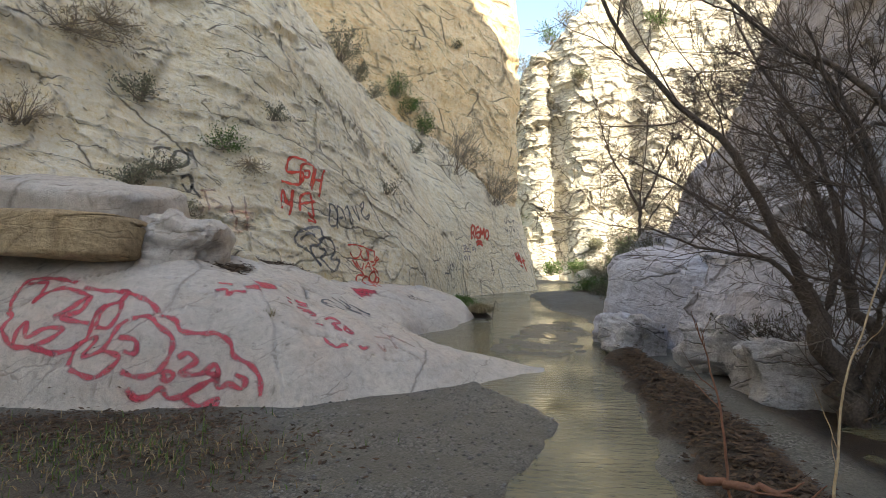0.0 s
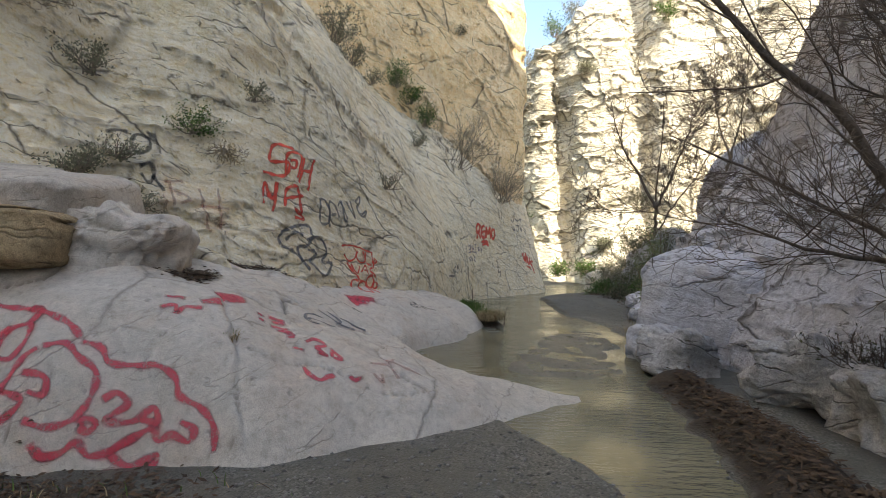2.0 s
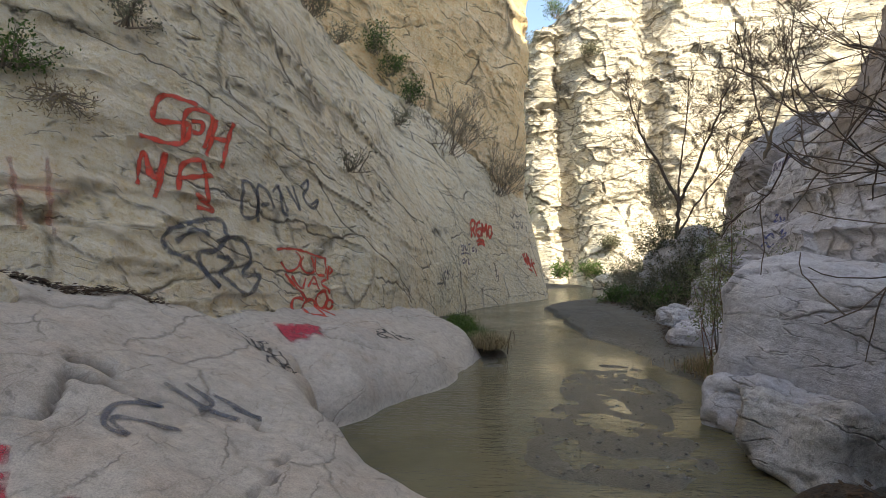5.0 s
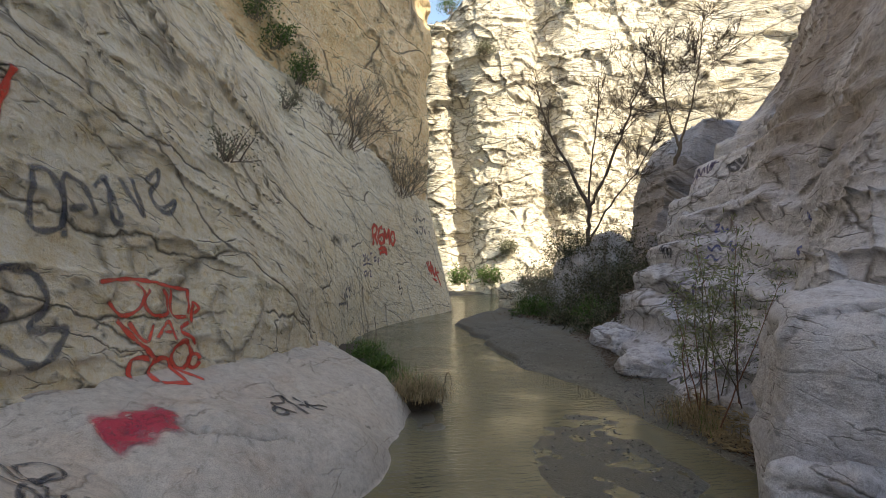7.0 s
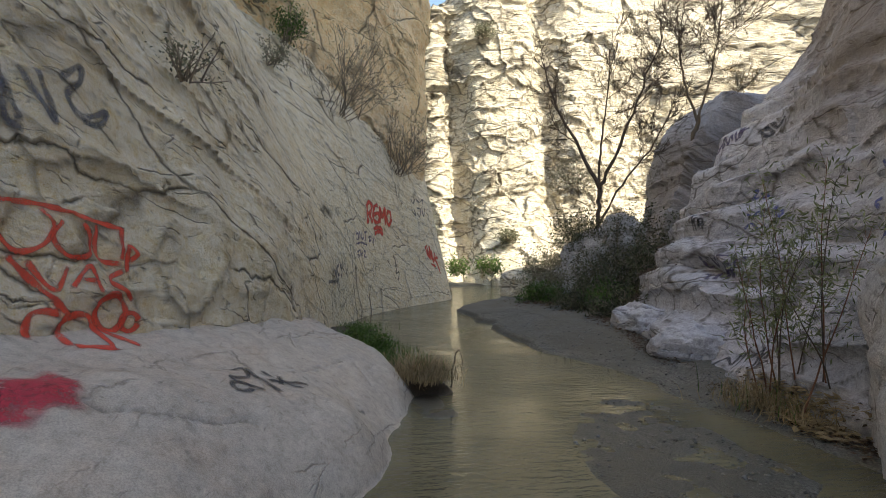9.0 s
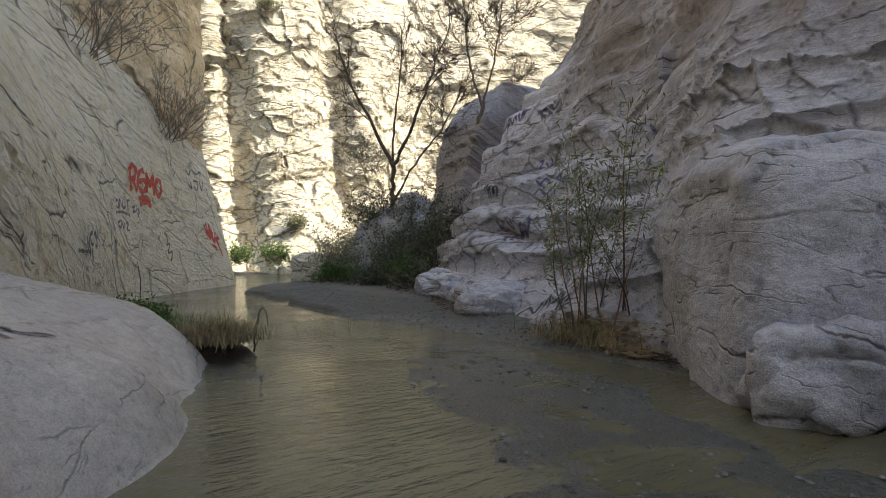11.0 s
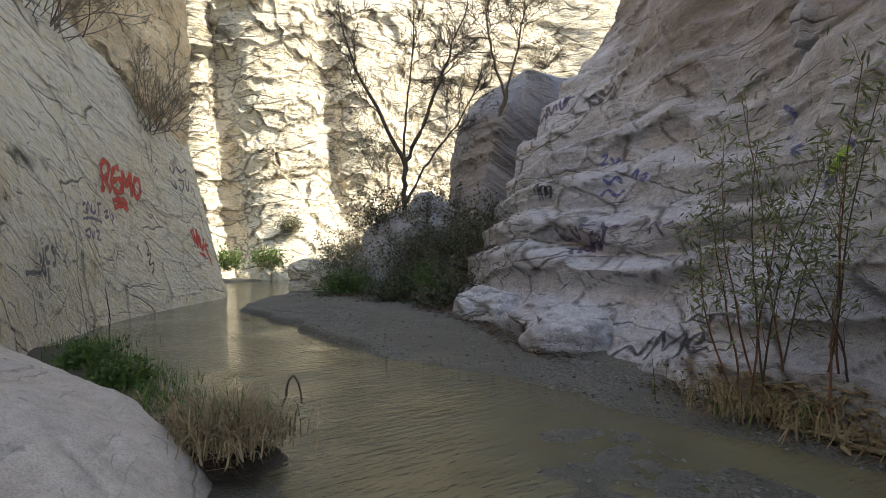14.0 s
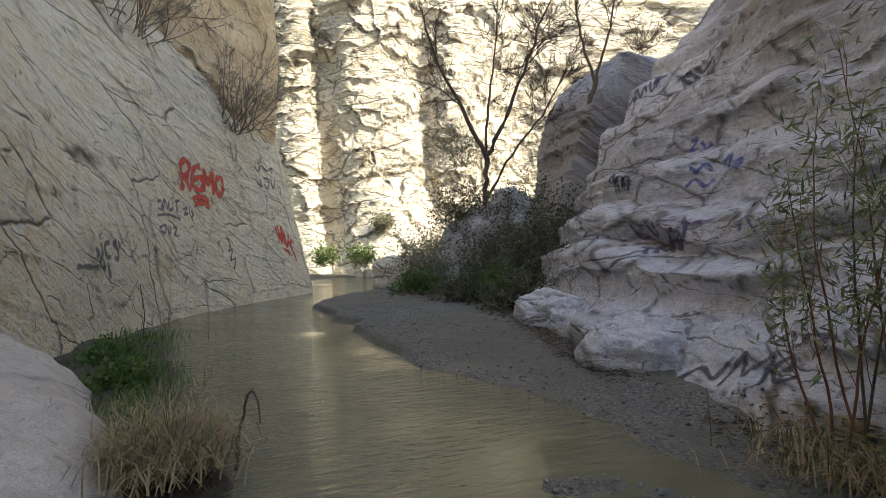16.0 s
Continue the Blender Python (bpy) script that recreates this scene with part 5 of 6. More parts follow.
PAINT_RED = paint_material("red_spray_paint", (0.62, 0.05, 0.025), 0.95)
PAINT_CRIMSON = paint_material("crimson_spray_paint", (0.46, 0.035, 0.07), 0.8)
PAINT_FADED_RED = paint_material("faded_red_paint", (0.50, 0.16, 0.12), 0.5)
PAINT_BLACK = paint_material("black_spray_paint", (0.035, 0.035, 0.045), 0.82)
PAINT_GREY = paint_material("grey_spray_paint", (0.085, 0.09, 0.115), 0.8)
PAINT_BLUE = paint_material("blue_spray_paint", (0.09, 0.11, 0.36), 0.75)
PAINT_PURPLE = paint_material("violet_spray_paint", (0.11, 0.085, 0.18), 0.8)
PAINT_LIME = paint_material("lime_spray_paint", (0.45, 0.70, 0.06), 0.8)
BVH = {}


def graffiti(wall, rocks, label, paint, width, corners, strokes):
    """Spray strokes, drawn on a sheet of 100 x 100 between four corners, laid on to the rock behind it."""
    dg = bpy.context.evaluated_depsgraph_get()
    for r in rocks:
        if r not in BVH:
            BVH[r] = BVHTree.FromObject(scene.objects[r], dg)
    tl, tr, bl, br = (np.array(c) for c in corners)
    normal = unit(np.cross(bl - tl, tr - tl))
    verts, faces, cover = [], [], []
    for line in strokes:
        q = np.array(line, float) / 100
        pts = (tl[None] * ((1 - q[:, :1]) * (1 - q[:, 1:])) + tr * (q[:, :1] * (1 - q[:, 1:])) + bl * ((1 - q[:, :1]) * q[:, 1:]) + br * (q[:, :1] * q[:, 1:]))
        run = np.concatenate([[0], np.cumsum(np.linalg.norm(np.diff(pts, axis=0), axis=1) + 1e-4)])
        n = max(4, int(run[-1] / 0.028))
        s = np.linspace(0, run[-1], n)
        curve = np.stack([hermite(run, pts[:, c], s) for c in range(3)], 1) if len(pts) > 2 else np.stack([np.interp(s, run, pts[:, c]) for c in range(3)], 1)
        tang = np.gradient(curve, axis=0)
        side = np.cross(tang, normal)
        side /= np.maximum(np.linalg.norm(side, axis=1, keepdims=True), 1e-9)
        row_of = {}
        for k in range(n):
            w = width * 0.5 * (1.0 + 0.25 * math.sin(k * 0.23 + len(verts) * 0.1))
            row, base = [], None
            for f, cv in ((-1.5, 0.0), (-0.8, 0.9), (0.0, 1.0), (0.8, 0.9), (1.5, 0.0)):
                o = Vector(curve[k] + side[k] * w * f + normal * 1.6)
                best = None
                for r in rocks:
                    p, nn, _, d = BVH[r].ray_cast(o, Vector(-normal), 4.5)
                    if p is not None and (best is None or d < best[1]):
                        best = (p, d, nn)
                if best is None:
                    row = None
                    break
                row.append((np.array(best[0]) + normal * 0.011, cv * (0.35 if k in (0, n - 1) else 1.0)))
            if row is None:
                continue
            row_of[k] = len(verts)
            for v, cv in row:
                verts.append(v)
                cover.append(cv)
            if k - 1 in row_of and np.linalg.norm(verts[row_of[k] + 2] - verts[row_of[k - 1] + 2]) < 0.2 + 3 * width:
                a, b = row_of[k - 1], row_of[k]
                faces += [(a + j, a + j + 1, b + j + 1, b + j) for j in range(4)]
    if not faces:
        return None
    ob = mesh_object("graffiti", np.array(verts), np.array(faces), paint, scene.objects[wall], True, {"cover": cover})
    return tagged(ob, label)


graffiti("rock_slab", ['rock_slab'], "large red outline lettering sprayed on the white slab", PAINT_CRIMSON, 0.055,
         ((-5.46, 8.35, 1.50), (-3.68, 8.32, 1.52), (-4.82, 7.62, 0.38), (-3.23, 7.60, 0.41)), (
          ((1, 58), (7, 48), (11, 44), (8, 38), (10, 24), (17, 8), (20, 2), (40, 1), (60, 6)),
          ((20, 6), (37, 7), (28, 30), (34, 22), (46, 14), (60, 16), (68, 20)),
          ((43, 46), (56, 34), (68, 20), (62, 36), (49, 44), (68, 48)),
          ((11, 72), (16, 58), (23, 50), (22, 64), (37, 56), (49, 56), (40, 66), (26, 72), (43, 78), (65, 64), (72, 40), (80, 28)),
          ((2, 56), (11, 72), (28, 74), (43, 79)),
          ((51, 90), (60, 68), (74, 64), (63, 80), (78, 76), (93, 52), (99, 46)),
          ((51, 92), (72, 99), (90, 82), (78, 76)),))
graffiti("rock_slab", ['rock_slab'], "large red outline lettering sprayed on the white slab", PAINT_CRIMSON, 0.055,
         ((-4.29, 8.18, 1.46), (-2.11, 8.60, 1.47), (-3.77, 7.48, 0.20), (-1.81, 7.82, 0.15)), (
          ((1, 1), (20, 8), (29, 13), (41, 25), (44, 32)),
          ((8, 41), (14, 22), (22, 20), (16, 44), (8, 41)),
          ((22, 20), (27, 10), (21, 8)),
          ((22, 53), (32, 58), (31, 66), (24, 65)),
          ((29, 37), (38, 35), (44, 44), (51, 54), (49, 68), (42, 80), (31, 84), (22, 80)),
          ((44, 34), (53, 39), (55, 46), (66, 49), (74, 49), (83, 58), (84, 66), (94, 75), (99, 85), (99, 99)),))
graffiti("rock_slab", ['rock_slab'], "large red outline lettering sprayed on the white slab", PAINT_CRIMSON, 0.06,
         ((-3.41, 7.76, 0.67), (-2.07, 8.04, 0.65), (-3.30, 7.60, 0.02), (-1.99, 7.87, -0.03)), (
          ((28, 42), (32, 35), (39, 40), (34, 50), (28, 42)),
          ((41, 12), (50, 2), (57, 15), (44, 35), (60, 38), (73, 22), (75, 38), (63, 35)),
          ((1, 62), (6, 78), (18, 75), (28, 62), (34, 78), (45, 75), (63, 55), (75, 42)),
          ((42, 98), (70, 98), (75, 78), (68, 85), (58, 91), (47, 75), (63, 55)),
          ((73, 38), (76, 62), (83, 55), (96, 62), (99, 52), (89, 38)),
          ((3, 68), (8, 78), (16, 77)),))
graffiti("rock_slab", ['rock_slab'], "crimson sprayed blob and marks on the slab", PAINT_CRIMSON, 0.1,
         ((-2.58, 8.94, 1.53), (-2.18, 9.33, 1.50), (-2.47, 8.80, 1.30), (-2.08, 9.16, 1.25)), (
          ((49, 18), (66, 4), (99, 18), (96, 46), (57, 39), (49, 25), (81, 25), (93, 32)),
          ((1, 96), (46, 89)),))
graffiti("rock_slab", ['rock_slab'], "faded crimson tag marks on the slab", PAINT_CRIMSON, 0.05,
         ((-2.74, 8.54, 1.56), (-1.03, 9.84, 1.48), (-2.33, 8.07, 0.70), (-0.78, 9.05, 0.40)), (
          ((0, 20), (7, 18), (6, 31), (11, 21), (19, 24)),
          ((4, 1), (9, 4), (13, 7)),
          ((55, 17), (65, 21)),
          ((56, 24), (65, 24)),
          ((54, 31), (66, 33)),
          ((57, 37), (66, 39)),
          ((48, 17), (53, 18)),
          ((48, 23), (52, 28)),
          ((61, 43), (65, 42), (64, 48), (61, 47)),
          ((71, 53), (78, 48), (83, 56), (77, 59), (82, 69), (76, 65)),
          ((85, 59), (90, 72), (85, 70), (86, 62)),
          ((65, 83), (67, 94), (72, 99), (78, 94), (83, 91)),
          ((92, 89), (94, 94), (100, 91)),
          ((62, 62), (69, 65)),))
graffiti("rock_slab", ['rock_slab'], "thin faded red curves on the slab", PAINT_FADED_RED, 0.035,
         ((-0.77, 9.44, 0.74), (-0.14, 9.69, 0.70), (-0.69, 9.15, 0.43), (-0.10, 9.37, 0.37)), (
          ((26, 2), (44, 19), (50, 2)),
          ((2, 36), (35, 40), (53, 83)),
          ((2, 74), (23, 98), (20, 74)),
          ((44, 21), (98, 64)),))
graffiti("rock_slab", ['rock_slab'], "dark sprayed squiggle on the slab", PAINT_GREY, 0.035,
         ((-1.91, 10.51, 1.26), (-1.03, 11.12, 1.21), (-1.73, 10.09, 0.77), (-0.90, 10.60, 0.68)), (
          ((15, 44), (32, 48), (4, 56), (1, 85), (13, 98), (4, 77), (44, 83)),
          ((32, 6), (56, 31), (85, 52)),
          ((46, 2), (65, 31), (56, 40)),
          ((65, 15), (99, 52), (80, 35)),))
graffiti("cliff_left", ['cliff_left', 'rock_slab'], "red angular tag above a second faded tag", PAINT_RED, 0.06,
         ((-3.55, 13.52, 3.98), (-2.92, 14.97, 4.32), (-3.43, 13.31, 2.52), (-2.80, 14.69, 2.63)), (
          ((60, 7), (24, 1), (18, 19), (52, 27), (48, 38), (5, 35)),
          ((45, 43), (50, 12), (73, 15), (66, 46)),
          ((52, 22), (64, 23), (62, 32), (53, 31)),
          ((80, 19), (68, 53)),
          ((74, 36), (93, 38)),
          ((98, 22), (85, 63)),
          ((2, 78), (12, 50), (18, 73), (28, 51), (18, 89)),
          ((38, 83), (45, 59), (60, 56), (70, 94)),
          ((38, 72), (75, 69)),
          ((55, 84), (75, 99), (58, 96)),))
graffiti("cliff_left", ['cliff_left', 'rock_slab'], "faded red lettering on the pale wall", PAINT_FADED_RED, 0.04,
         ((-4.42, 11.84, 3.14), (-3.82, 12.91, 3.33), (-4.18, 11.52, 1.67), (-3.57, 12.49, 1.65)), (
          ((4, 1), (30, 2)),
          ((12, 2), (17, 30)),
          ((17, 12), (36, 24), (25, 28)),
          ((51, 12), (62, 63)),
          ((78, 14), (84, 67)),
          ((51, 32), (99, 37)),
          ((1, 16), (12, 53)),
          ((1, 91), (12, 99), (20, 95), (36, 98)),))
graffiti("cliff_left", ['cliff_left', 'rock_slab'], "dark grey sprayed ring and arches on the wall", PAINT_BLACK, 0.05,
         ((-5.32, 11.60, 3.84), (-4.74, 12.24, 4.02), (-5.08, 11.34, 2.82), (-4.51, 11.93, 2.91)), (
          ((1, 4), (19, 1), (40, 4)),
          ((43, 19), (54, 7), (75, 13), (75, 31), (57, 39), (44, 28), (43, 19)),
          ((72, 1), (87, 16), (93, 45)),
          ((54, 61), (72, 58), (81, 73), (72, 85), (57, 70)),
          ((78, 73), (99, 99)),))
graffiti("cliff_left", ['cliff_left', 'rock_slab'], "blue-grey bubble lettering on the wall", PAINT_GREY, 0.06,
         ((-3.21, 13.53, 2.40), (-2.51, 15.23, 2.50), (-3.09, 13.27, 1.49), (-2.39, 14.86, 1.43)), (
          ((6, 36), (2, 22), (19, 2), (56, 4), (56, 22), (44, 40), (31, 42), (39, 70), (53, 88)),
          ((6, 36), (28, 54), (53, 88)),
          ((47, 26), (66, 22), (78, 30), (85, 54), (78, 68), (98, 74), (85, 98), (66, 82), (53, 70), (66, 54), (47, 46)),
          ((12, 26), (28, 10), (41, 18)),))
graffiti("cliff_left", ['cliff_left', 'rock_slab'], "dark grey lettering scrawled on the wall", PAINT_GREY, 0.05,
         ((-2.82, 14.88, 3.09), (-1.97, 16.49, 3.38), (-2.74, 14.75, 2.47), (-1.89, 16.24, 2.52)), (
          ((1, 2), (9, 5), (16, 32), (19, 83), (6, 86), (3, 5)),
          ((22, 98), (21, 14), (30, 26), (40, 68)),
          ((22, 59), (34, 56)),
          ((38, 29), (45, 15), (53, 77), (58, 80)),
          ((45, 15), (56, 74)),
          ((54, 15), (72, 67), (62, 14)),
          ((72, 21), (83, 6), (83, 17), (77, 38), (84, 57), (92, 53), (99, 47), (95, 62), (85, 62)),))
graffiti("cliff_left", ['cliff_left', 'rock_slab'], "red sprayed three-line tag on the wall", PAINT_RED, 0.035,
         ((-2.36, 15.26, 2.13), (-1.71, 16.46, 2.11), (-2.30, 15.14, 1.55), (-1.65, 16.25, 1.35)), (
          ((1, 5), (30, 1), (67, 13), (90, 20)),
          ((34, 6), (41, 25), (36, 47), (23, 57), (10, 34)),
          ((47, 16), (41, 38), (49, 56), (61, 56), (65, 31), (60, 16)),
          ((69, 16), (71, 56), (89, 59)),
          ((87, 16), (89, 56)),
          ((93, 69), (94, 38), (99, 47), (94, 56)),
          ((28, 66), (45, 95), (51, 69)),
          ((54, 92), (63, 67), (73, 95)),
          ((58, 82), (69, 82)),
          ((91, 66), (78, 80), (89, 89), (97, 99)),))
graffiti("cliff_left", ['cliff_left', 'rock_slab'], "red sprayed three-line tag on the wall", PAINT_RED, 0.045,
         ((-2.23, 15.40, 1.75), (-1.65, 16.41, 1.63), (-2.15, 15.23, 1.16), (-1.58, 16.15, 0.90)), (
          ((16, 93), (19, 63), (36, 60)),
          ((36, 99), (38, 68), (57, 60), (63, 97), (38, 99)),
          ((88, 54), (84, 66), (77, 73), (68, 70), (62, 60), (62, 48), (68, 38), (77, 35), (84, 42), (88, 54)),
          ((99, 61), (97, 68), (93, 71), (88, 70), (85, 65), (85, 58), (88, 53), (93, 52), (97, 55), (99, 61)),
          ((64, 69), (83, 95)),
          ((1, 1), (25, 39), (43, 63)),))
graffiti("rock_slab", ['cliff_left', 'rock_slab'], "thick crimson block of spray paint on the rock", PAINT_CRIMSON, 0.2,
         ((-2.11, 14.63, 1.19), (-1.55, 14.84, 1.11), (-1.97, 14.20, 0.85), (-1.45, 14.38, 0.74)), (
          ((2, 64), (48, 34), (94, 2)),
          ((6, 76), (52, 46), (97, 16)),
          ((12, 88), (56, 58), (98, 30)),
          ((18, 99), (60, 70), (99, 42)),))
graffiti("rock_slab", ['rock_slab'], "black tag on the rounded shelf", PAINT_BLACK, 0.038,
         ((-0.95, 16.05, 0.90), (-0.20, 16.20, 0.80), (-0.88, 15.50, 0.55), (-0.15, 15.68, 0.50)), (
          ((29, 83), (27, 92), (21, 97), (14, 96), (10, 88), (10, 79), (14, 71), (21, 70), (27, 75), (29, 83)),
          ((2, 34), (23, 19), (27, 46), (9, 59), (43, 86)),
          ((25, 15), (61, 77)),
          ((43, 9), (89, 46)),
          ((89, 15), (48, 46)),
          ((66, 3), (63, 52)),
          ((52, 24), (98, 21)),))
graffiti("rock_slab", ['rock_slab'], "black looping scrawl on the low rock", PAINT_BLACK, 0.03,
         ((-2.44, 13.50, 1.10), (-1.65, 13.87, 0.95), (-1.74, 12.19, 1.05), (-1.13, 12.28, 0.95)), (
          ((32, 6), (48, 1), (60, 4), (64, 12), (52, 18), (36, 14), (32, 6)),
          ((14, 30), (20, 18), (36, 24), (60, 10)),
          ((2, 38), (30, 34), (52, 42), (44, 56), (36, 44), (40, 30)),
          ((0, 50), (24, 56), (44, 72), (38, 40)),
          ((52, 24), (60, 60), (66, 32), (72, 50), (84, 40)),
          ((66, 52), (78, 46), (88, 54), (84, 68), (72, 66), (66, 52)),
          ((56, 76), (70, 70), (80, 84), (68, 96), (56, 90), (56, 76)),
          ((84, 74), (96, 68), (100, 84), (90, 94), (82, 84), (84, 74)),
          ((62, 62), (74, 78), (94, 60)),
          ((80, 30), (88, 44), (98, 36)),))
graffiti("cliff_left", ['cliff_left'], "red REMO tag with underlines on the wall", PAINT_RED, 0.11,
         ((0.76, 28.00, 3.38), (2.29, 28.90, 3.55), (0.76, 28.08, 2.30), (2.30, 28.98, 2.40)), (
          ((4, 62), (2, 6)),
          ((1, 8), (12, 2), (21, 12), (17, 28), (5, 34)),
          ((9, 33), (24, 60)),
          ((46, 12), (34, 14), (27, 28), (27, 46), (34, 58), (45, 60), (50, 48), (46, 36), (30, 38)),
          ((52, 64), (54, 22), (62, 48), (71, 24), (74, 70)),
          ((98, 52), (94, 66), (86, 70), (80, 60), (80, 44), (86, 32), (94, 34), (98, 52)),
          ((26, 78), (44, 74), (62, 84)),
          ((30, 90), (46, 86), (64, 97)),))
graffiti("cliff_left", ['cliff_left'], "small red tag low on the wall corner", PAINT_RED, 0.08,
         ((3.37, 31.88, 2.14), (4.52, 32.47, 2.18), (3.35, 31.66, 1.08), (4.48, 32.23, 1.06)), (
          ((3, 7), (24, 46)),
          ((12, 3), (33, 50), (29, 7), (46, 54)),
          ((41, 16), (54, 59), (63, 24)),
          ((67, 59), (76, 33)),
          ((63, 46), (88, 41)),
          ((71, 54), (97, 97)),
          ((37, 67), (67, 76)),))
graffiti("cliff_left", ['cliff_left'], "purple and grey scrawl on the wall", PAINT_PURPLE, 0.05,
         ((0.42, 26.56, 2.39), (1.71, 27.53, 2.52), (0.42, 26.54, 1.65), (1.71, 27.50, 1.69)), (
          ((4, 11), (16, 7), (14, 30), (4, 26)),
          ((18, 34), (25, 3), (31, 30)),
          ((35, 3), (35, 30), (46, 23)),
          ((50, 5), (65, 3)),
          ((56, 5), (56, 38)),
          ((2, 46), (31, 42), (65, 52)),
          ((6, 77), (23, 72), (21, 89), (8, 85)),
          ((27, 74), (31, 93), (37, 74)),
          ((42, 74), (54, 77), (46, 93), (58, 97)),
          ((71, 26), (82, 20), (75, 38), (86, 34)),
          ((92, 26), (98, 38), (92, 46)),))
graffiti("cliff_left", ['cliff_left'], "faded grey letters CS on the wall", PAINT_GREY, 0.06,
         ((-0.36, 23.22, 1.54), (0.57, 24.07, 1.57), (-0.36, 23.25, 1.00), (0.57, 24.12, 0.94)), (
          ((74, 6), (62, 14), (66, 43), (76, 43)),
          ((92, 3), (81, 10), (92, 28), (93, 50), (83, 46)),
          ((97, 3), (99, 28)),
          ((53, 6), (55, 35), (50, 57), (59, 72), (57, 46)),
          ((1, 61), (47, 66)),
          ((38, 17), (47, 35), (40, 43)),
          ((66, 54), (73, 97)),))
graffiti("cliff_left", ['cliff_left'], "thin black squiggle on the wall foot", PAINT_BLACK, 0.05,
         ((2.01, 29.34, 1.77), (2.37, 29.53, 1.78), (2.01, 29.35, 0.91), (2.37, 29.54, 0.89)), (
          ((8, 3), (42, 23), (28, 45), (62, 40), (42, 71), (92, 66), (82, 84), (62, 97)),))
graffiti("cliff_left", ['cliff_left'], "small dark tags at the wall corner", PAINT_GREY, 0.05,
         ((2.66, 31.50, 3.87), (4.01, 32.19, 4.05), (2.65, 31.48, 3.00), (4.01, 32.16, 3.12)), (
          ((3, 6), (13, 26), (23, 6)),
          ((26, 4), (43, 21), (67, 11), (64, 31)),
          ((6, 61), (23, 76), (16, 51)),
          ((30, 46), (50, 51), (40, 81), (30, 66)),
          ((57, 41), (64, 81), (74, 46)),
          ((81, 66), (97, 76), (91, 96)),))
graffiti("cliff_right", ['cliff_right'], "dark spray lettering low on the stepped rock", PAINT_BLACK, 0.05,
         ((5.82, 18.92, 0.68), (6.10, 17.15, 0.79), (5.43, 18.62, -0.04), (5.76, 17.00, 0.19)), (
          ((1, 66), (15, 44), (24, 62)),
          ((37, 31), (24, 64)),
          ((31, 76), (45, 30), (47, 62), (62, 34), (53, 98)),
          ((81, 74), (68, 76), (64, 62), (68, 48), (76, 48), (75, 62), (69, 62)),
          ((57, 14), (68, 2), (71, 22)),
          ((73, 30), (89, 30), (99, 40)),))
graffiti("cliff_right", ['cliff_right'], "black tag and crown on the ledge", PAINT_BLACK, 0.045,
         ((7.87, 21.94, 2.87), (8.01, 21.54, 2.82), (7.70, 21.75, 2.34), (7.84, 21.37, 2.31)), (
          ((5, 43), (38, 10)),
          ((5, 30), (5, 96)),
          ((22, 96), (25, 57), (38, 54), (42, 90)),
          ((55, 83), (47, 63), (68, 57), (63, 96)),
          ((42, 37), (47, 10), (58, 24), (68, 4), (80, 24), (95, 6), (92, 37), (42, 37)),))
graffiti("cliff_right", ['cliff_right'], "black two-letter tag high on the ledge", PAINT_BLACK, 0.08,
         ((10.12, 22.68, 5.17), (10.48, 22.07, 5.04), (9.99, 22.56, 4.81), (10.35, 21.96, 4.68)), (
          ((3, 32), (33, 93), (52, 93), (41, 49), (18, 32), (38, 19)),
          ((48, 7), (72, 56), (97, 24)),))
graffiti("cliff_right", ['cliff_right'], "dark scrawled tag on the upper ledge", PAINT_PURPLE, 0.06,
         ((10.20, 24.55, 5.41), (10.59, 23.20, 5.08), (10.03, 24.36, 4.53), (10.43, 23.06, 4.28)), (
          ((2, 97), (9, 64), (19, 86), (28, 53), (35, 75)),
          ((35, 75), (38, 36), (48, 58), (55, 31), (62, 53)),
          ((65, 14), (72, 53), (81, 9)),
          ((72, 31), (98, 9)),
          ((88, 3), (78, 47)),))
graffiti("cliff_right", ['cliff_right'], "blue and violet scribbles on the ledges", PAINT_BLUE, 0.05,
         ((8.17, 20.85, 3.31), (8.51, 19.92, 3.15), (7.95, 20.65, 2.31), (8.30, 19.76, 2.24)), (
          ((2, 5), (15, 2), (4, 20), (18, 17)),
          ((21, 5), (32, 20), (38, 5)),
          ((43, 11), (26, 24)),
          ((71, 67), (82, 55), (79, 76)),
          ((87, 67), (98, 64), (93, 80), (87, 70)),
          ((18, 67), (32, 76), (43, 64), (54, 76)),
          ((10, 98), (26, 86), (43, 98), (60, 89)),))
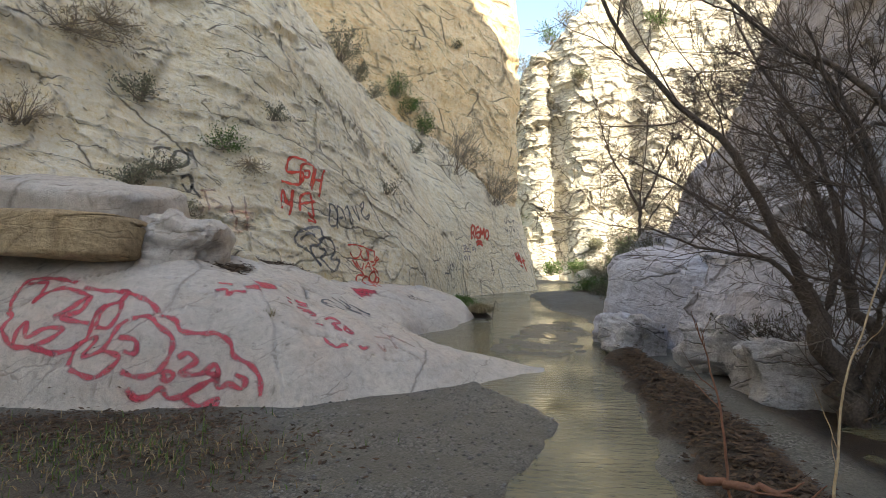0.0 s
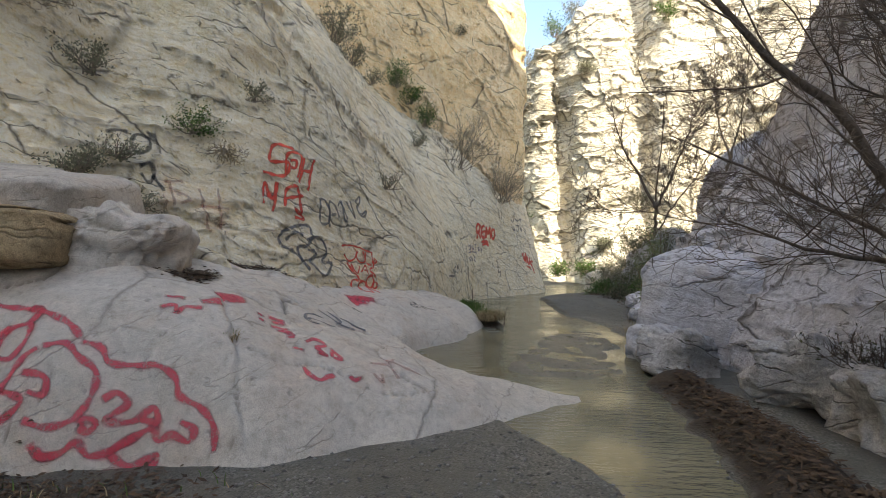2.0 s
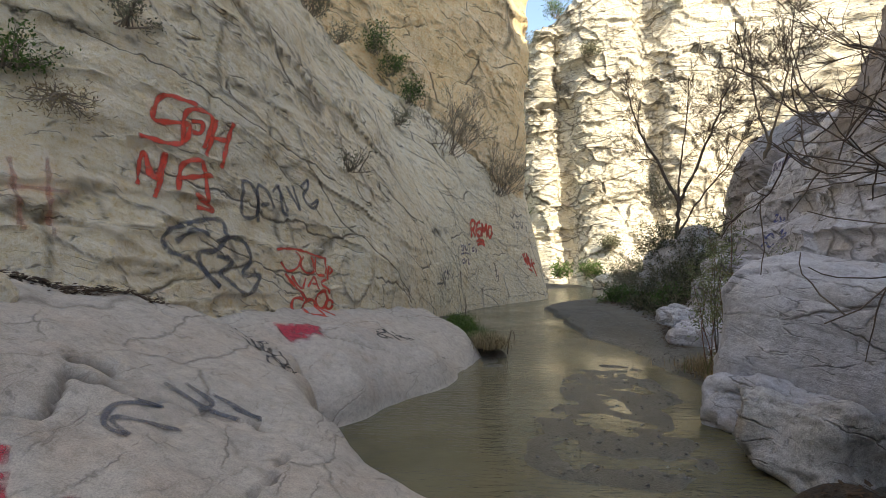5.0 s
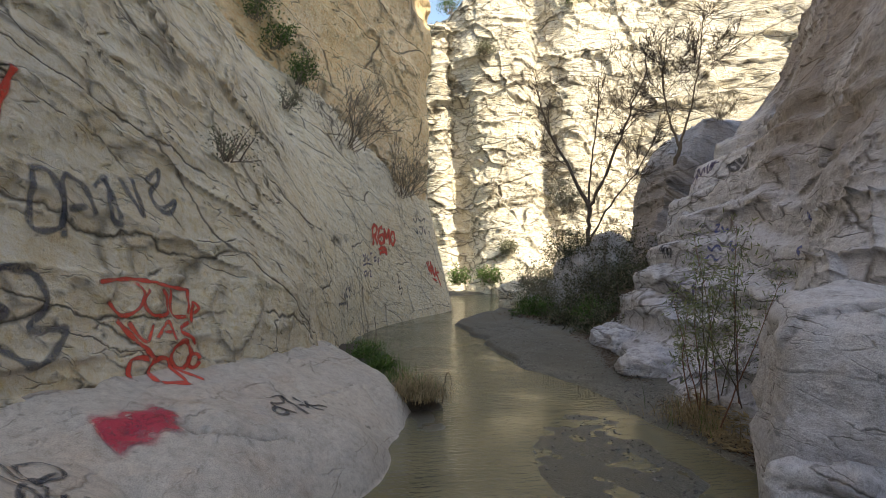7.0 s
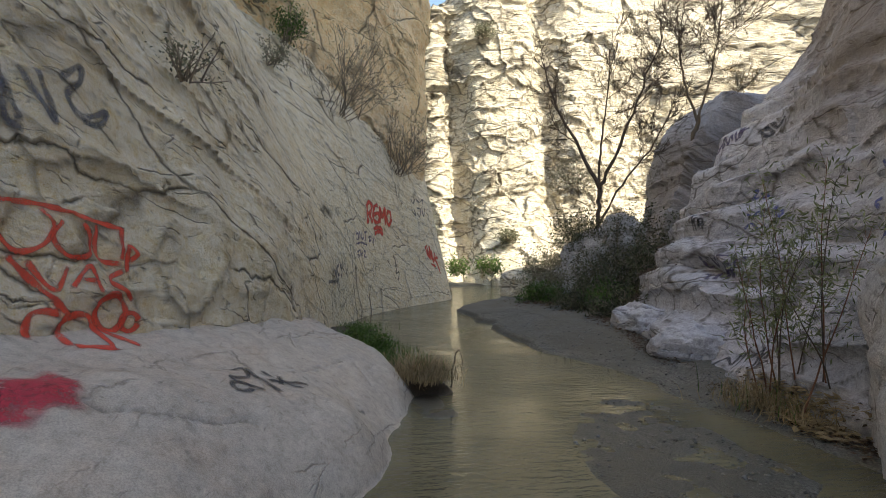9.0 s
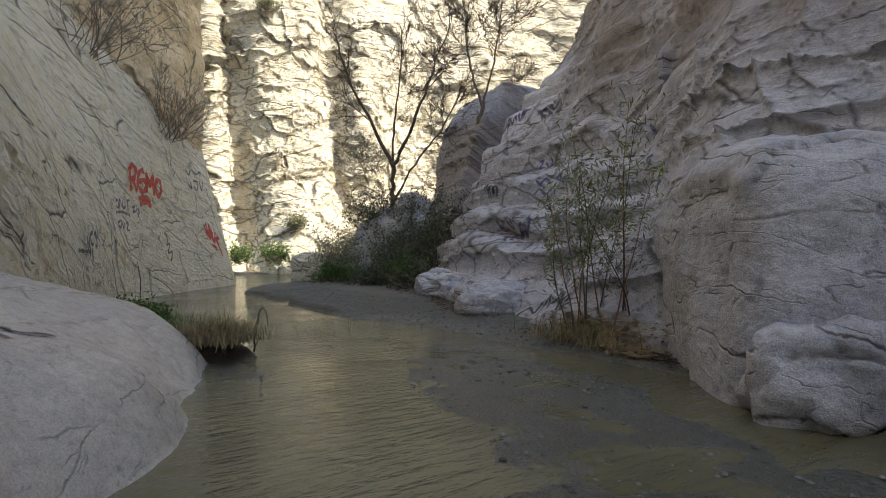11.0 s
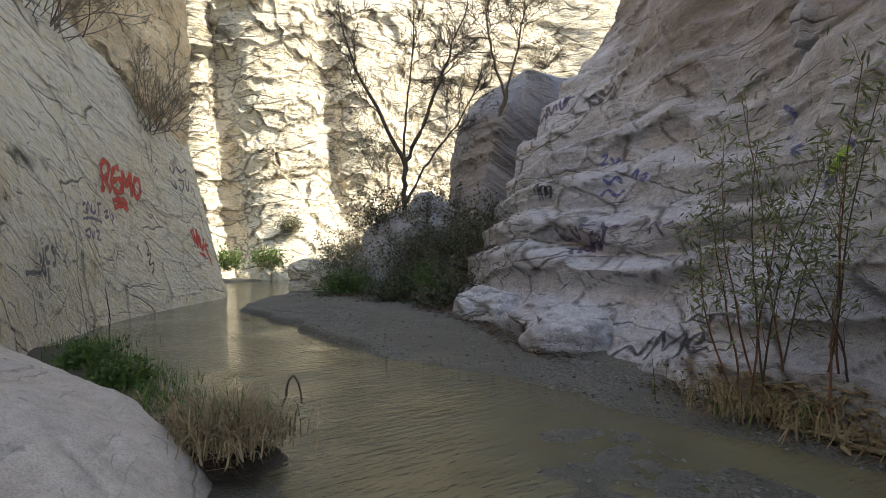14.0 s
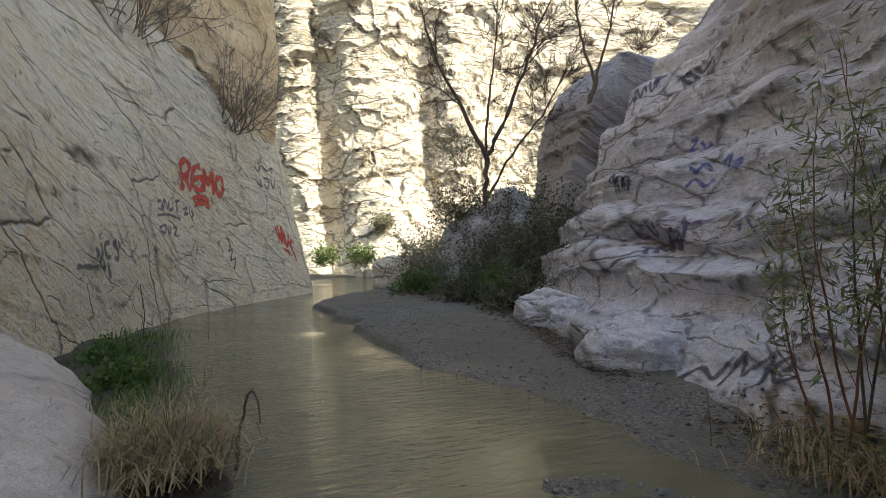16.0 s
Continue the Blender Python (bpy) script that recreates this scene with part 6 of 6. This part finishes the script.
graffiti("cliff_right", ['cliff_right'], "faint grey-violet letters on the rock step", PAINT_PURPLE, 0.04,
         ((7.40, 21.03, 1.94), (7.20, 18.60, 1.80), (7.26, 20.88, 1.61), (7.11, 18.54, 1.55)), (
          ((1, 50), (3, 95), (10, 86)),
          ((13, 50), (18, 86), (22, 41)),
          ((26, 41), (39, 32)),
          ((42, 5), (49, 50), (61, 20)),
          ((79, 77), (83, 14), (89, 86)),
          ((90, 41), (99, 14)),))
graffiti("cliff_right", ['cliff_right'], "grey-violet block letters on the rock step", PAINT_PURPLE, 0.06,
         ((7.09, 20.59, 1.60), (7.47, 20.01, 1.59), (6.94, 20.43, 1.27), (7.31, 19.87, 1.28)), (
          ((2, 29), (28, 29)),
          ((15, 29), (15, 95)),
          ((35, 87), (40, 21), (54, 62), (65, 13), (68, 79)),
          ((76, 21), (87, 62), (98, 5)),))
graffiti("cliff_right", ['cliff_right'], "lime green spray splash on the wall", PAINT_LIME, 0.16,
         ((6.59, 16.67, 2.45), (6.53, 16.38, 2.38), (6.55, 16.66, 2.16), (6.50, 16.37, 2.11)), (
          ((13, 54), (54, 29), (38, 79), (79, 13), (95, 5)),
          ((5, 95), (38, 62), (71, 54)),))
graffiti("cliff_right", ['cliff_right'], "blue scribbles beside the green splash", PAINT_BLUE, 0.06,
         ((7.03, 17.48, 3.23), (6.93, 16.36, 2.91), (6.94, 17.43, 2.14), (6.85, 16.34, 1.96)), (
          ((35, 65), (26, 57), (38, 50)),
          ((67, 89), (81, 82), (74, 99), (87, 91)),
          ((90, 50), (99, 57), (92, 67)),
          ((1, 1), (15, 16), (8, 26)),
          ((26, 35), (13, 45)),))
graffiti("cliff_right", ['cliff_right', 'pale_outcrop'], "grey block letters fading on the wall", PAINT_GREY, 0.055,
         ((5.53, 15.63, 1.78), (5.44, 15.14, 1.69), (5.42, 15.59, 1.42), (5.34, 15.11, 1.36)), (
          ((2, 14), (5, 66), (15, 34), (19, 76)),
          ((15, 14), (48, 3), (42, 40), (28, 55)),
          ((48, 97), (62, 55), (81, 14)),
          ((58, 14), (78, 24), (98, 11)),
          ((55, 60), (91, 60)),))
